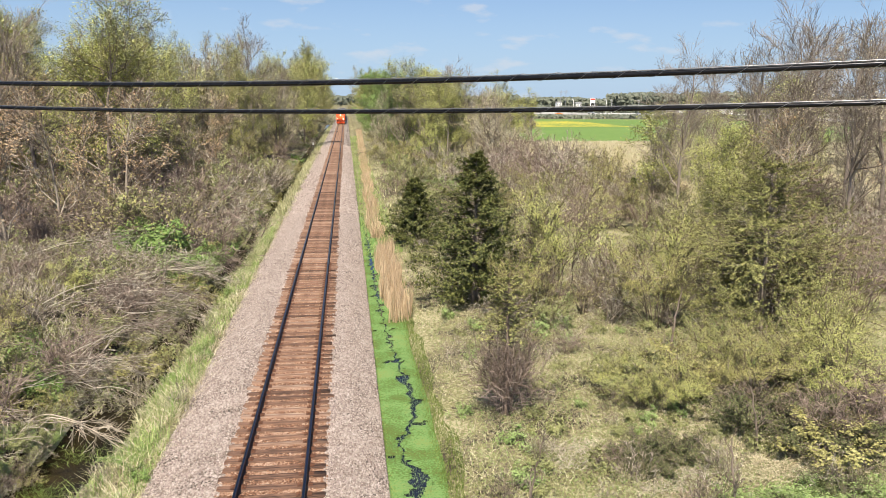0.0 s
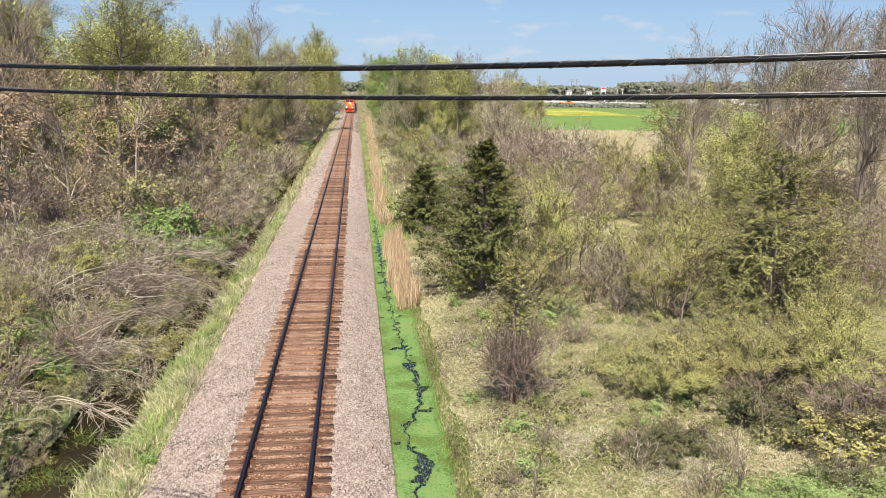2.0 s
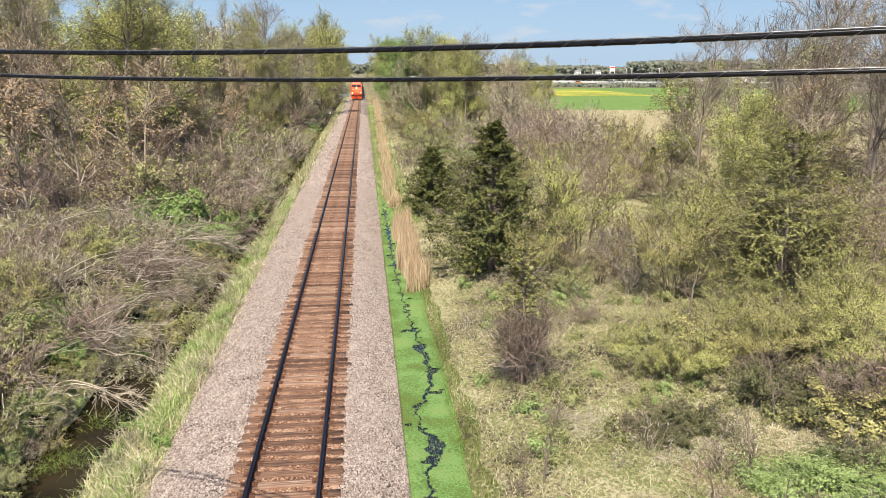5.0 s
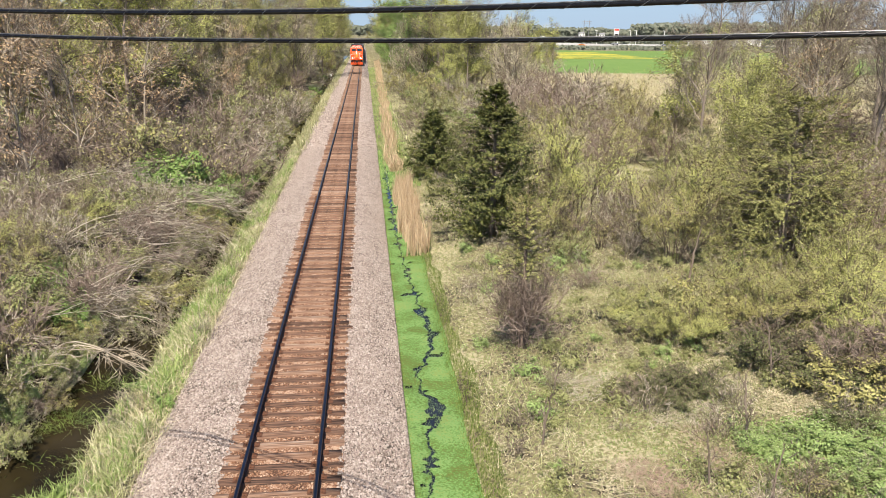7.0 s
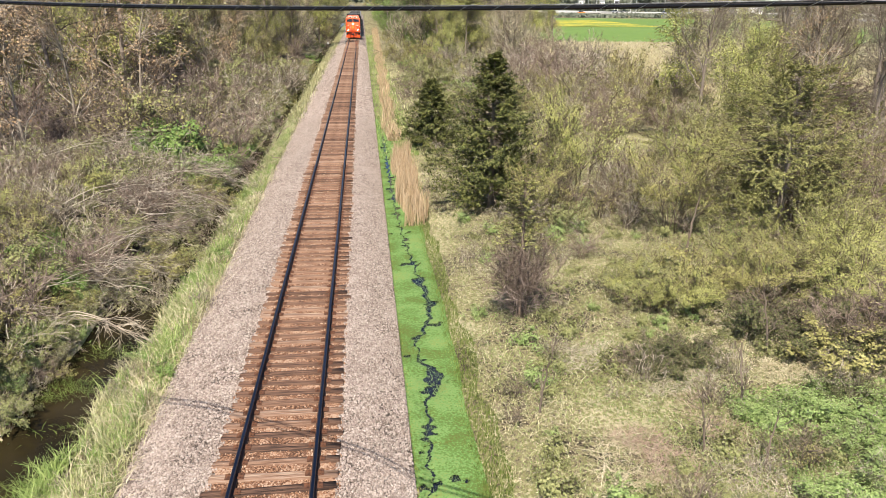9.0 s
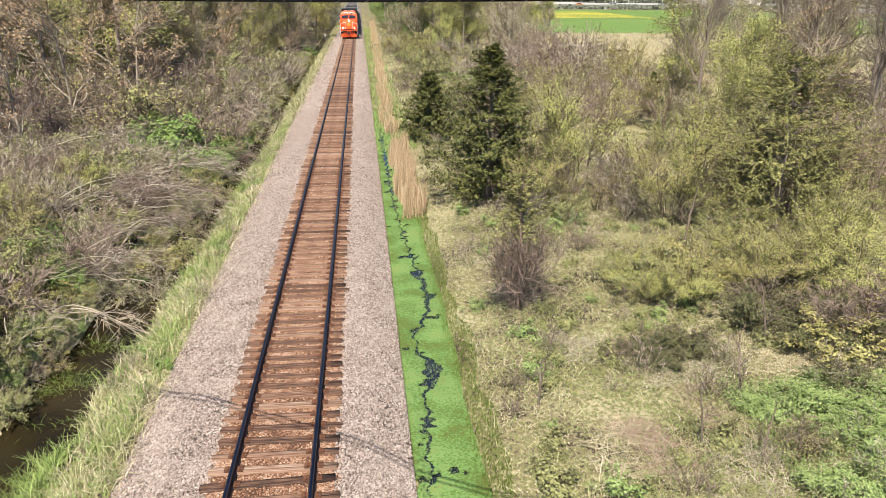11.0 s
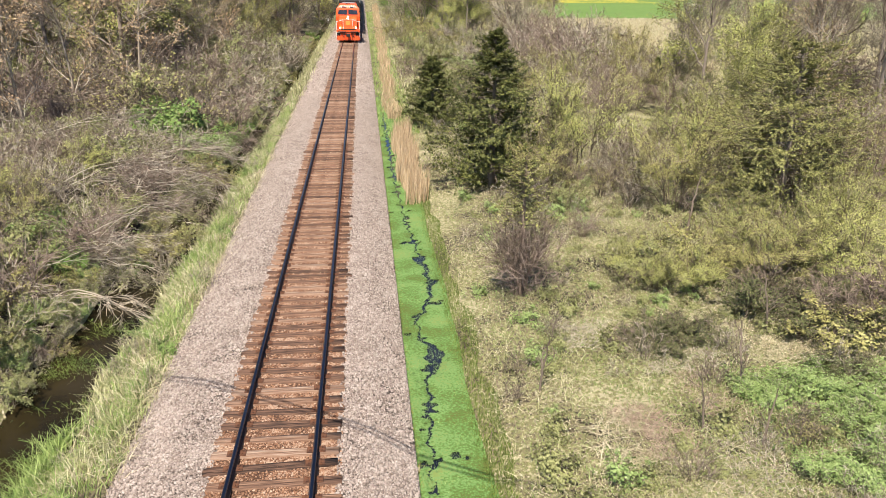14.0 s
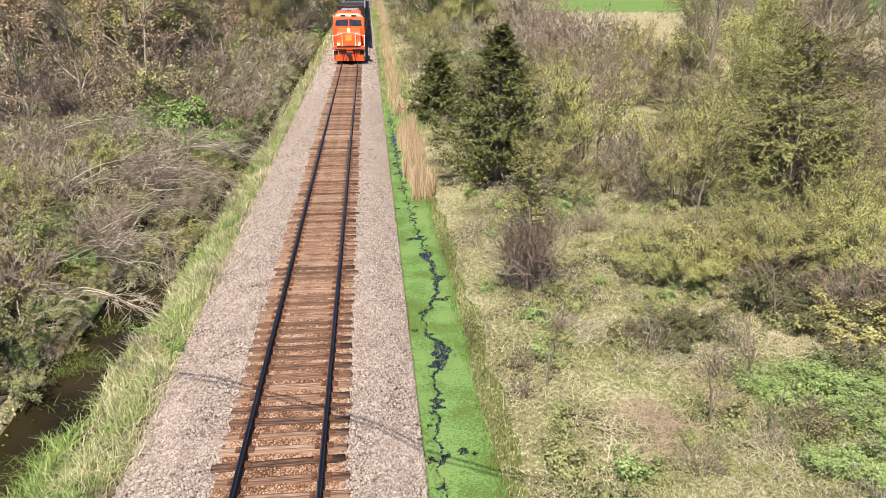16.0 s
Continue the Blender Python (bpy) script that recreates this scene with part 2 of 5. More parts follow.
def ribbons(paths, radii, g):
    """Fine twigs: narrow tapered strips along paths, turned at random."""
    n, k, _ = paths.shape
    d = unit(paths[:, -1] - paths[:, 0])
    a = unit(np.cross(d, g.normal(size=(n, 3))))[:, None]
    v = np.stack([paths - a * radii[:, :, None], paths + a * radii[:, :, None]], 2).reshape(-1, 3)
    b = (np.arange(n)[:, None] * k + np.arange(k - 1)[None]) * 2
    return v, np.stack([b, b + 1, b + 3, b + 2], -1).reshape(-1, 4)


def cards(c, size, g, up=0.0, long=1.6, face=None):
    """Small diamond leaves, slightly folded, at the points c; face: the middle from which they turn outwards."""
    n = len(c)
    d = g.normal(size=(n, 3))
    d[:, 2] += up
    d = unit(d)
    s = g.normal(size=(n, 3))
    if face is not None:
        o = unit(unit(c - np.asarray(face)) + np.array([0, 0, 0.7]) + 0.55 * g.normal(size=(n, 3)))
        d = unit(d - o * np.sum(d * o, 1, keepdims=True))
        s = np.cross(o, d)
    else:
        s = np.cross(d, s)
    s = unit(s)
    nn = np.cross(d, s)
    w = (size * g.uniform(0.6, 1.35, n))[:, None]
    v = np.stack([c - d * w * long / 2, c + s * w / 2 + nn * w * 0.12, c + d * w * long / 2, c - s * w / 2 + nn * w * 0.12], 1).reshape(-1, 3)
    return v, np.arange(4 * n).reshape(n, 4)


def fork(parents, radii, per, length, spread, g, k=4, lift=0.1, lo=0.25, droop=0.0, ratio=0.5):
    """Side shoots: per of them from each parent path. Returns paths and radii."""
    n, kp, _ = parents.shape
    i = np.repeat(np.arange(n), per)
    m = len(i)
    t = g.uniform(lo, 1.0, m) * (kp - 1)
    j = np.minimum(t.astype(int), kp - 2)
    f = (t - j)[:, None]
    start = parents[i, j] * (1 - f) + parents[i, j + 1] * f
    r0 = (radii[i, j] * (1 - f[:, 0]) + radii[i, j + 1] * f[:, 0]) * ratio
    along = unit(parents[i, j + 1] - parents[i, j])
    d = unit(along + spread * unit(g.normal(size=(m, 3))) + np.array([0, 0, lift]))
    ln = length * g.uniform(0.5, 1.2, m) * (1.15 - 0.5 * t / (kp - 1))
    step = (ln / (k - 1))[:, None]
    pts = [start]
    for q in range(k - 1):
        d = unit(d + g.normal(size=(m, 3)) * 0.2 + np.array([0, 0, lift * 0.4 - droop * (q + 1) / k]))
        pts.append(pts[-1] + d * step)
    return np.stack(pts, 1), r0[:, None] * np.linspace(1, 0.35, k)[None]


def join(parts):
    vs, fs, o = [], [], 0
    for v, f in parts:
        vs.append(v)
        fs.append(f + o)
        o += len(v)
    return np.concatenate(vs), np.concatenate(fs)


def points_on(paths, per, g, lo=0.2, off=0.03):
    n, k, _ = paths.shape
    i = np.repeat(np.arange(n), per)
    t = g.uniform(lo, 1, len(i)) * (k - 1)
    j = np.minimum(t.astype(int), k - 2)
    f = (t - j)[:, None]
    return paths[i, j] * (1 - f) + paths[i, j + 1] * f + g.normal(size=(len(i), 3)) * off


def shrub_meshes(seed, height, width, stems, n1, n2, leaves, size, twig, foliage, r0=0.018, lift=0.1, droop=0.0, spread=0.8, thin=0.0085, off=0.06):
    """A many-stemmed bush as two meshes: its wood and its leaves."""
    g = np.random.default_rng(seed)
    k = 6
    az = g.uniform(0, 2 * np.pi, stems)
    out = np.sqrt(g.uniform(0.02, 1, stems)) * width / 2
    h = height * g.uniform(0.55, 1.05, stems) * (1 - 0.35 * (out / (width / 2)) ** 2)
    s = np.linspace(0, 1, k)
    paths = np.zeros((stems, k, 3))
    bend = s[None] ** g.uniform(0.8, 1.8, stems)[:, None]
    paths[:, :, 0] = np.cos(az)[:, None] * (0.12 * width * g.uniform(0, 1, stems)[:, None] + out[:, None] * bend)
    paths[:, :, 1] = np.sin(az)[:, None] * (0.12 * width * g.uniform(0, 1, stems)[:, None] + out[:, None] * bend)
    paths[:, :, 2] = h[:, None] * s[None] ** 0.85 - 0.05
    paths[:, 1:] += g.normal(size=(stems, k - 1, 3)) * 0.03 * height
    rad = r0 * g.uniform(0.5, 1.2, stems)[:, None] * np.linspace(1, 0.3, k)[None]
    p1, r1 = fork(paths, rad, n1, height * 0.34, spread, g, 4, lift, droop=droop)
    p2, r2 = fork(p1, np.maximum(r1, 0.005), n2, height * 0.17, spread, g, 3, lift, droop=droop)
    r1, r2 = np.maximum(r1, thin), np.maximum(r2, thin * 0.9)
    wood = mesh_of("wood", *join([tubes(paths, rad, 3), ribbons(p1, r1, g), ribbons(p2, r2, g)]), twig)
    lv = None
    if leaves:
        c = np.concatenate([points_on(p2, leaves, g, off=off), points_on(p1, max(1, leaves // 2), g, off=off)])
        lv = mesh_of("foliage", *cards(c, size, g, face=(0, 0, height * 0.35)), foliage)
    return wood, lv


def tree_meshes(seed, height, crown, limbs, n1, n2, leaves, size, bark, foliage, r0=0.16, start=0.3, lean=0.05, twig_thin=0.012, spread=0.75, off=0.12):
    """A tapered, leaning trunk with limbs, boughs and twigs, and its leaves."""
    g = np.random.default_rng(seed)
    k = 9
    s = np.linspace(0, 1, k)
    tr = np.zeros((1, k, 3))
    tr[0, :, 2] = height * 0.93 * s - 0.1
    tr[0, :, 0] = lean * height * s ** 1.5 + np.cumsum(g.normal(size=k) * 0.018 * height) * s
    tr[0, :, 1] = np.cumsum(g.normal(size=k) * 0.015 * height) * s
    rt = r0 * (1.0 - 0.85 * s)[None] + 0.012
    p0, q0 = fork(tr, rt, limbs, crown * 0.85, 1.35, g, 6, 0.22, lo=start, ratio=0.5)
    p1, q1 = fork(p0, q0, n1, crown * 0.36, spread, g, 4, 0.2)
    p2, q2 = fork(p1, np.maximum(q1, 0.012), n2, crown * 0.2, spread, g, 3, 0.12)
    q1, q2 = np.maximum(q1, twig_thin * 1.3), np.maximum(q2, twig_thin)
    trunk = mesh_of("trunk", *tubes(tr, rt, 8), bark, smooth=True)
    wood = mesh_of("branchwork", *join([tubes(p0, q0, 4), tubes(p1, q1), ribbons(p2, q2, g)]), bark)
    lv = None
    if leaves:
        c = np.concatenate([points_on(p2, leaves, g, off=off), points_on(p1, max(1, leaves // 2), g, off=off)])
        lv = mesh_of("crown", *cards(c, size, g, face=(0, 0, height * 0.45)), foliage)
    return trunk, wood, lv


def fir_meshes(seed, height, width, whorls, per, needles, size, bark, foliage, cone=0.9, ragged=0.2, low=0.06, needles_from=0.0, shoots=5):
    """A conifer: a straight trunk, drooping boughs in whorls, dense sprays of needles."""
    g = np.random.default_rng(seed)
    k = 6
    tr = np.zeros((1, k, 3))
    tr[0, :, 2] = np.linspace(-0.05, height, k)
    trunk = mesh_of("trunk", *tubes(tr, np.linspace(0.02 * height + 0.02, 0.01, k)[None], 8), bark)
    n = whorls * per
    u = np.linspace(low, 0.97, n) + g.normal(size=n) * 0.01
    az = np.arange(n) * 2.4 + g.normal(size=n) * 0.3
    reach = width / 2 * np.clip((1 - u) ** cone * 1.12 + 0.03, 0, 1) * np.clip(0.55 + u / 0.12 * 0.45, 0, 1) * (1 + ragged * g.normal(size=n))
    s = np.linspace(0, 1, 5)
    p = np.zeros((n, 5, 3))
    p[:, :, 0] = np.cos(az)[:, None] * reach[:, None] * s
    p[:, :, 1] = np.sin(az)[:, None] * reach[:, None] * s
    p[:, :, 2] = u[:, None] * height + reach[:, None] * (0.34 * s ** 1.8 - 0.22 * s)[None] * g.uniform(0.3, 1.6, n)[:, None]
    r = 0.012 * np.linspace(1, 0.3, 5)[None] * np.ones((n, 1))
    p1, r1 = fork(p, r, shoots, width * 0.17, 0.8, g, 3, 0.2)
    shrink = np.repeat(np.clip(reach / (width / 2) * 1.3, 0.18, 1), shoots)[:, None, None]
    p1 = p1[:, :1] + (p1 - p1[:, :1]) * shrink
    boughs = mesh_of("branchwork", *join([tubes(p, r), ribbons(p1, r1, g)]), bark)
    c = np.concatenate([points_on(p1, needles, g, lo=0.0, off=size * 0.5), points_on(p, needles, g, lo=0.25, off=size * 0.5)])
    c = c[c[:, 2] > needles_from * height]
    sprays = mesh_of("foliage", *cards(c, size, g, up=0.25, long=2.2, face=(0, 0, height * 0.3)), foliage)
    return trunk, boughs, sprays


def plant(kind, pieces, label, category, group=""):
    """A plant from its meshes, kept off stage as the pattern of its copies."""
    ob = new(kind)
    for name, me in pieces:
        if me is not None:
            child(name, me, ob)
    return tagged(ob, label, category, group)


FIRST = {}


def put(pattern, x, y, z, s=1.0, rz=0.0, sz=None, rx=0.0, ry=0.0):
    """The pattern itself the first time, then copies of it."""
    m = pose(x, y, z, rx, ry, rz)
    if pattern.name in FIRST:
        ob = copy_thing(pattern, m)
    else:
        FIRST[pattern.name] = True
        pattern.matrix_basis = m
        ob = pattern
    ob.scale = (s, s, sz or s)
    return ob


# ---------------------------------------------------------------- ground


def vnoise(x, y, f, seed=0):
    """Cheap smooth bumps out of summed waves."""
    g = np.random.default_rng(seed)
    z = np.zeros_like(x, dtype=float)
    for _ in range(7):
        a, k, p = g.uniform(0, 6.28), f * g.uniform(0.5, 1.8), g.uniform(0, 6.28)
        z = z + np.sin((x * np.cos(a) + y * np.sin(a)) * k + p)
    return z / 7


PROFILE_X = [-4000, -60, -22, -12, -8.6, -7.4, -6.7, -6.2, -5.2, -4.7, -4.1, -3.3, -2.9, 2.5, 2.65, 3.0, 3.9, 4.3, 4.9, 6.0, 9.0, 40, 4000]
PROFILE_Z = [-0.9, -0.5, -0.1, -0.3, -0.6, -0.9, -1.15, -1.7, -1.7, -1.3, -0.95, -0.62, -0.75, -0.80, -0.88, -1.02, -1.02, -0.88, -0.72, -0.62, -0.55, -0.7, -0.9]


def creek_shift(y):
    """How far the creek swings along the track: away close to the bridge, nearer beyond it."""
    return -0.25 * np.clip((16 - y) / 4, 0, 1) - 0.42 * np.exp(-((y - 18.2) / 1.7) ** 2) + 0.35 * np.clip((y - 22) / 20, 0, 1) + 0.12 * np.sin(y * 0.43) * (y > 20)


def ground_z(x, y):
    x, y = np.asarray(x, float), np.asarray(y, float)
    sh = np.where(x < -3.4, creek_shift(y) * np.clip((-x - 3.4) / 1.2, 0, 1) + 0.55 * np.clip((y - 26) / 16, 0, 1) * np.clip((-x - 4.9) / 0.7, 0, 1), 0)
    z = np.interp(x - sh, PROFILE_X, PROFILE_Z)
    fade = np.clip((70 - np.abs(x)) / 30, 0, 1) * np.clip((140 - y) / 40, 0, 1)
    rough_l = np.clip((-x - 8) / 6, 0, 1) * 0.35 * fade
    rough_r = np.clip((x - 5) / 4, 0, 1) * 0.16 * fade
    return z + vnoise(x, y, 0.5, 3) * (rough_l + rough_r) + vnoise(x, y, 2.4, 5) * 0.05 * ((x > 4.4) | (x < -3.6))


def axis(steps):
    return np.unique(np.concatenate([np.arange(a, b, s) for a, b, s in steps]))


gx = axis([(-4000, -400, 400), (-400, -60, 30), (-60, -24, 3), (-24, -8, 0.6), (-8, -2.8, 0.2), (-2.8, 2.5, 1.3), (2.5, 6, 0.2), (6, 28, 0.6), (28, 80, 4), (80, 400, 30), (400, 4001, 400)])
gy = axis([(-600, -20, 60), (-20, 8, 4), (8, 40, 0.5), (40, 100, 1.5), (100, 300, 6), (300, 700, 40), (700, 4001, 300)])
XX, YY = np.meshgrid(gx, gy)
ZZ = ground_z(XX, YY)
nxg, nyg = len(gx), len(gy)
ii = (np.arange(nyg - 1)[:, None] * nxg + np.arange(nxg - 1)[None]).ravel()
ground = new("ground", mesh_of("ground", np.stack([XX, YY, ZZ], -1).reshape(-1, 3), np.stack([ii, ii + 1, ii + nxg + 1, ii + nxg], -1), M_SOIL, smooth=True))
tagged(ground, "rough ground of straw litter, soil and new grass", "ground", kind="structure")


def sheet(name, xs, ys, zf, mat, label, category):
    X, Y = np.meshgrid(np.asarray(xs, float), np.asarray(ys, float))
    Z = zf(X, Y)
    n, m = len(xs), len(ys)
    i = (np.arange(m - 1)[:, None] * n + np.arange(n - 1)[None]).ravel()
    ob = new(name, mesh_of(name, np.stack([X, Y, Z], -1).reshape(-1, 3), np.stack([i, i + 1, i + n + 1, i + n], -1), mat, smooth=True))
    return tagged(ob, label, category, kind="structure")


sheet("creek_water", np.linspace(-9.5, -3.6, 12), np.linspace(-10, 300, 40), lambda x, y: x * 0 - 1.3, M_WATER, "still brown creek water beside the railway embankment", "water")

# ---------------------------------------------------------------- ballast and track
bed_x = [-3.25, -2.95, -2.5, -1.9, -1.35, -0.9, 0, 0.9, 1.35, 1.8, 2.2, 2.5, 2.72]
bed_z = [-0.75, -0.62, -0.46, -0.26, -0.23, -0.225, -0.22, -0.225, -0.23, -0.28, -0.48, -0.65, -0.8]
sheet("ballast_bed", bed_x, np.concatenate([np.arange(-30, 60, 1.0), np.arange(60, 420, 10)]),
      lambda x, y: np.interp(x, bed_x, bed_z) + vnoise(x, y, 3, 9) * 0.015 * (y < 58), M_BALLAST_BED, "grey pink crushed stone railway ballast bed", "ballast")

sheet("crib_bed", np.linspace(-1.16, 1.16, 9), np.concatenate([np.arange(-30, 60, 1.0), np.arange(60, 420, 10)]),
      lambda x, y: np.interp(x, bed_x, bed_z) + 0.006 + vnoise(x, y, 3, 9) * 0.015 * (y < 58), M_RUST_BED, "rust stained fine ballast between the wooden ties", "ballast")


def stones(name, n, x0, x1, y0, y1, size, mat, label, dense_near=1.0):
    """Loose angular stones, one sheet of them."""
    g = np.random.default_rng(n)
    base = unit(np.array([[1, 0.2, -0.1], [-0.1, 1, 0.1], [-1, 0.1, 0.1], [0.1, -1, -0.1], [0.1, 0.15, 1], [0, 0, -1]], float))
    tri = np.array([[0, 1, 4], [1, 2, 4], [2, 3, 4], [3, 0, 4], [1, 0, 5], [2, 1, 5], [3, 2, 5], [0, 3, 5]])
    u = g.uniform(0, 1, n) ** dense_near
    x, y = g.uniform(x0, x1, n), y0 + (y1 - y0) * u
    sz = size * g.uniform(0.5, 1.35, n)
    v = base[None] * sz[:, None, None] * g.uniform(0.6, 1.25, (n, 6, 1))
    q = g.normal(size=(n, 4))
    q /= np.linalg.norm(q, axis=1, keepdims=True)
    w, a, b, c = q.T
    R = np.stack([1 - 2 * (b * b + c * c), 2 * (a * b - c * w), 2 * (a * c + b * w), 2 * (a * b + c * w), 1 - 2 * (a * a + c * c), 2 * (b * c - a * w),
                  2 * (a * c - b * w), 2 * (b * c + a * w), 1 - 2 * (a * a + b * b)], -1).reshape(n, 3, 3)
    v = np.einsum("nij,nkj->nki", R, v)
    z = np.interp(x, bed_x, bed_z) + sz * g.uniform(0.05, 0.55, n)
    v += np.stack([x, y, z], -1)[:, None]
    ob = new(name, mesh_of(name, v.reshape(-1, 3), (tri[None] + 6 * np.arange(n)[:, None, None]).reshape(-1, 3), mat))
    return tagged(ob, label, "gravel", kind="stuff")


stones("ballast_stones", 52000, -3.2, -1.15, 9.5, 62, 0.031, M_STONE, "loose crushed stones on the ballast shoulder by the creek", 1.5)
stones("ballast_stones", 41000, 1.15, 2.7, 9.5, 62, 0.031, M_STONE, "loose crushed stones on the ballast shoulder by the ditch", 1.5)
stones("ballast_stones", 9000, -3.2, -1.2, 60, 150, 0.075, M_STONE, "crushed stones further along the creek side shoulder", 1.6)
stones("ballast_stones", 7500, 1.2, 2.7, 60, 150, 0.075, M_STONE, "crushed stones further along the ditch side shoulder", 1.6)
stones("crib_stones", 34000, -1.25, 1.25, 9.5, 60, 0.027, M_RUST_STONE, "rust stained stones between the wooden ties", 1.4)

track = tagged(new("railway_track"), "single railway track with dark rails on rusty brown wooden ties", "railway track")


def rail_mesh(x, name):
    prof = [(-0.07, -0.17), (0.07, -0.17), (0.07, -0.155), (0.012, -0.13), (0.012, -0.045), (0.036, -0.035), (0.037, -0.01), (0.028, 0.0),
            (-0.028, 0.0), (-0.037, -0.01), (-0.036, -0.035), (-0.012, -0.045), (-0.012, -0.13), (-0.07, -0.155)]
    ys = np.concatenate([np.arange(-20, 80, 4.0), np.arange(80, 421, 20)])
    p = np.array([[[x + a, y, b] for a, b in prof] for y in ys])
    k = len(prof)
    i = np.arange(len(ys) - 1)[:, None] * k
    s = np.arange(k)[None]
    f = np.stack([i + s, i + k + s, i + k + (s + 1) % k, i + (s + 1) % k], -1).reshape(-1, 4)
    idx = np.tile([1 if j == 7 else 0 for j in range(k)], len(ys) - 1)
    return mesh_of(name, p.reshape(-1, 3), f, [M_RAIL, M_RAILTOP], idx)


for rx_ in (-0.7525, 0.7525):
    child("rail", rail_mesh(rx_, "rail"), track, "dark steel rail with a worn head")


def tie_meshes():
    """Hewn timbers with split, uneven tops and ragged ends."""
    out = []
    for k in range(6):
        g = np.random.default_rng(40 + k)
        half = 0.098 + g.uniform(0, 0.014)
        split = np.sort(g.uniform(-0.6, 0.6, 2)) * half
        ys = np.array([-half, -half, split[0] - 0.006, split[0], split[0] + 0.006, split[1] - 0.006, split[1], split[1] + 0.006, half, half])
        top = np.array([-0.36, -0.178, -0.164, -0.184, -0.166, -0.163, -0.182, -0.165, -0.178, -0.36])
        xs = np.array([-1.25, -1.2, -0.4, 0.35, 1.2, 1.25]) + np.append(g.normal(size=1) * 0.03, [0, 0, 0, 0, g.normal() * 0.03])
        v = np.zeros((6, 10, 3))
        v[:, :, 0] = xs[:, None] + g.normal(size=(6, 10)) * np.array([0.018, 0, 0.05, 0.05, 0, 0.018])[:, None]
        v[:, :, 1] = ys[None] + g.normal(size=(6, 10)) * 0.004
        v[:, :, 2] = top[None] + g.normal(size=(6, 10)) * 0.004 - np.array([0.014, 0, 0, 0, 0, 0.014])[:, None]
        i = (np.arange(5)[:, None] * 10 + np.arange(9)[None]).ravel()
        f = np.stack([i, i + 10, i + 11, i + 1], -1)
        ends = [[c, c + 1, d - 1, d] for b in (0, 50) for c, d in ((b, b + 9), (b + 1, b + 8), (b + 2, b + 7), (b + 3, b + 6))]
        out.append(mesh_of("tie", v.reshape(-1, 3), np.concatenate([f, np.array(ends)]), M_TIE))
    return out


TIES = tie_meshes()
bm = block(-0.18, 0.18, -0.09, 0.09, -0.165, -0.15, bevel=0.004)
for sx in (-0.11, 0.11):
    for sy in (-0.05, 0.05):
        box(bm, sx - 0.015, sx + 0.015, sy - 0.015, sy + 0.015, -0.152, -0.128)
PLATE = bpy.data.meshes.new("tie_plate")
bm.to_mesh(PLATE)
bm.free()
PLATE.materials.append(M_PLATE)
gt = np.random.default_rng(11)
ty, far_ties = 2.0, []
for k in range(640):
    ty += 0.46 + gt.normal() * 0.035
    rz, dx = gt.normal() * 1.1, gt.normal() * 0.03
    if k < 300:
        ob = child("tie", TIES[int(gt.integers(6))], track)
        ob.matrix_basis = pose(dx, ty, gt.normal() * 0.006, 0, gt.normal() * 0.3, rz)
        if k < 84:
            for rx_ in (-0.7525, 0.7525):
                pl = child("tie_plate", PLATE, ob)
                pl.matrix_basis = pose(rx_ - dx, 0, 0.002)
    else:
        c = np.array([[a, b, z] for a in (-1.25 + dx, 1.25 + dx) for b in (ty - 0.115, ty + 0.115) for z in (-0.36, -0.165)])
        far_ties.append(c)
fv = np.concatenate(far_ties)
ff = (np.array([[0, 1, 3, 2], [4, 6, 7, 5], [0, 4, 5, 1], [2, 3, 7, 6], [1, 5, 7, 3], [0, 2, 6, 4]])[None] + 8 * np.arange(len(far_ties))[:, None, None]).reshape(-1, 4)
tagged(child("distant_tie", mesh_of("distant_tie", fv, ff, M_TIE), track), kind="stuff")

# ---------------------------------------------------------------- ditch with algae


sheet("ditch_water", np.linspace(2.7, 4.6, 6), np.linspace(6, 54, 30), lambda x, y: x * 0 - 0.935, M_DITCHWATER, "narrow ribbon of dark standing water in the ditch", "water")


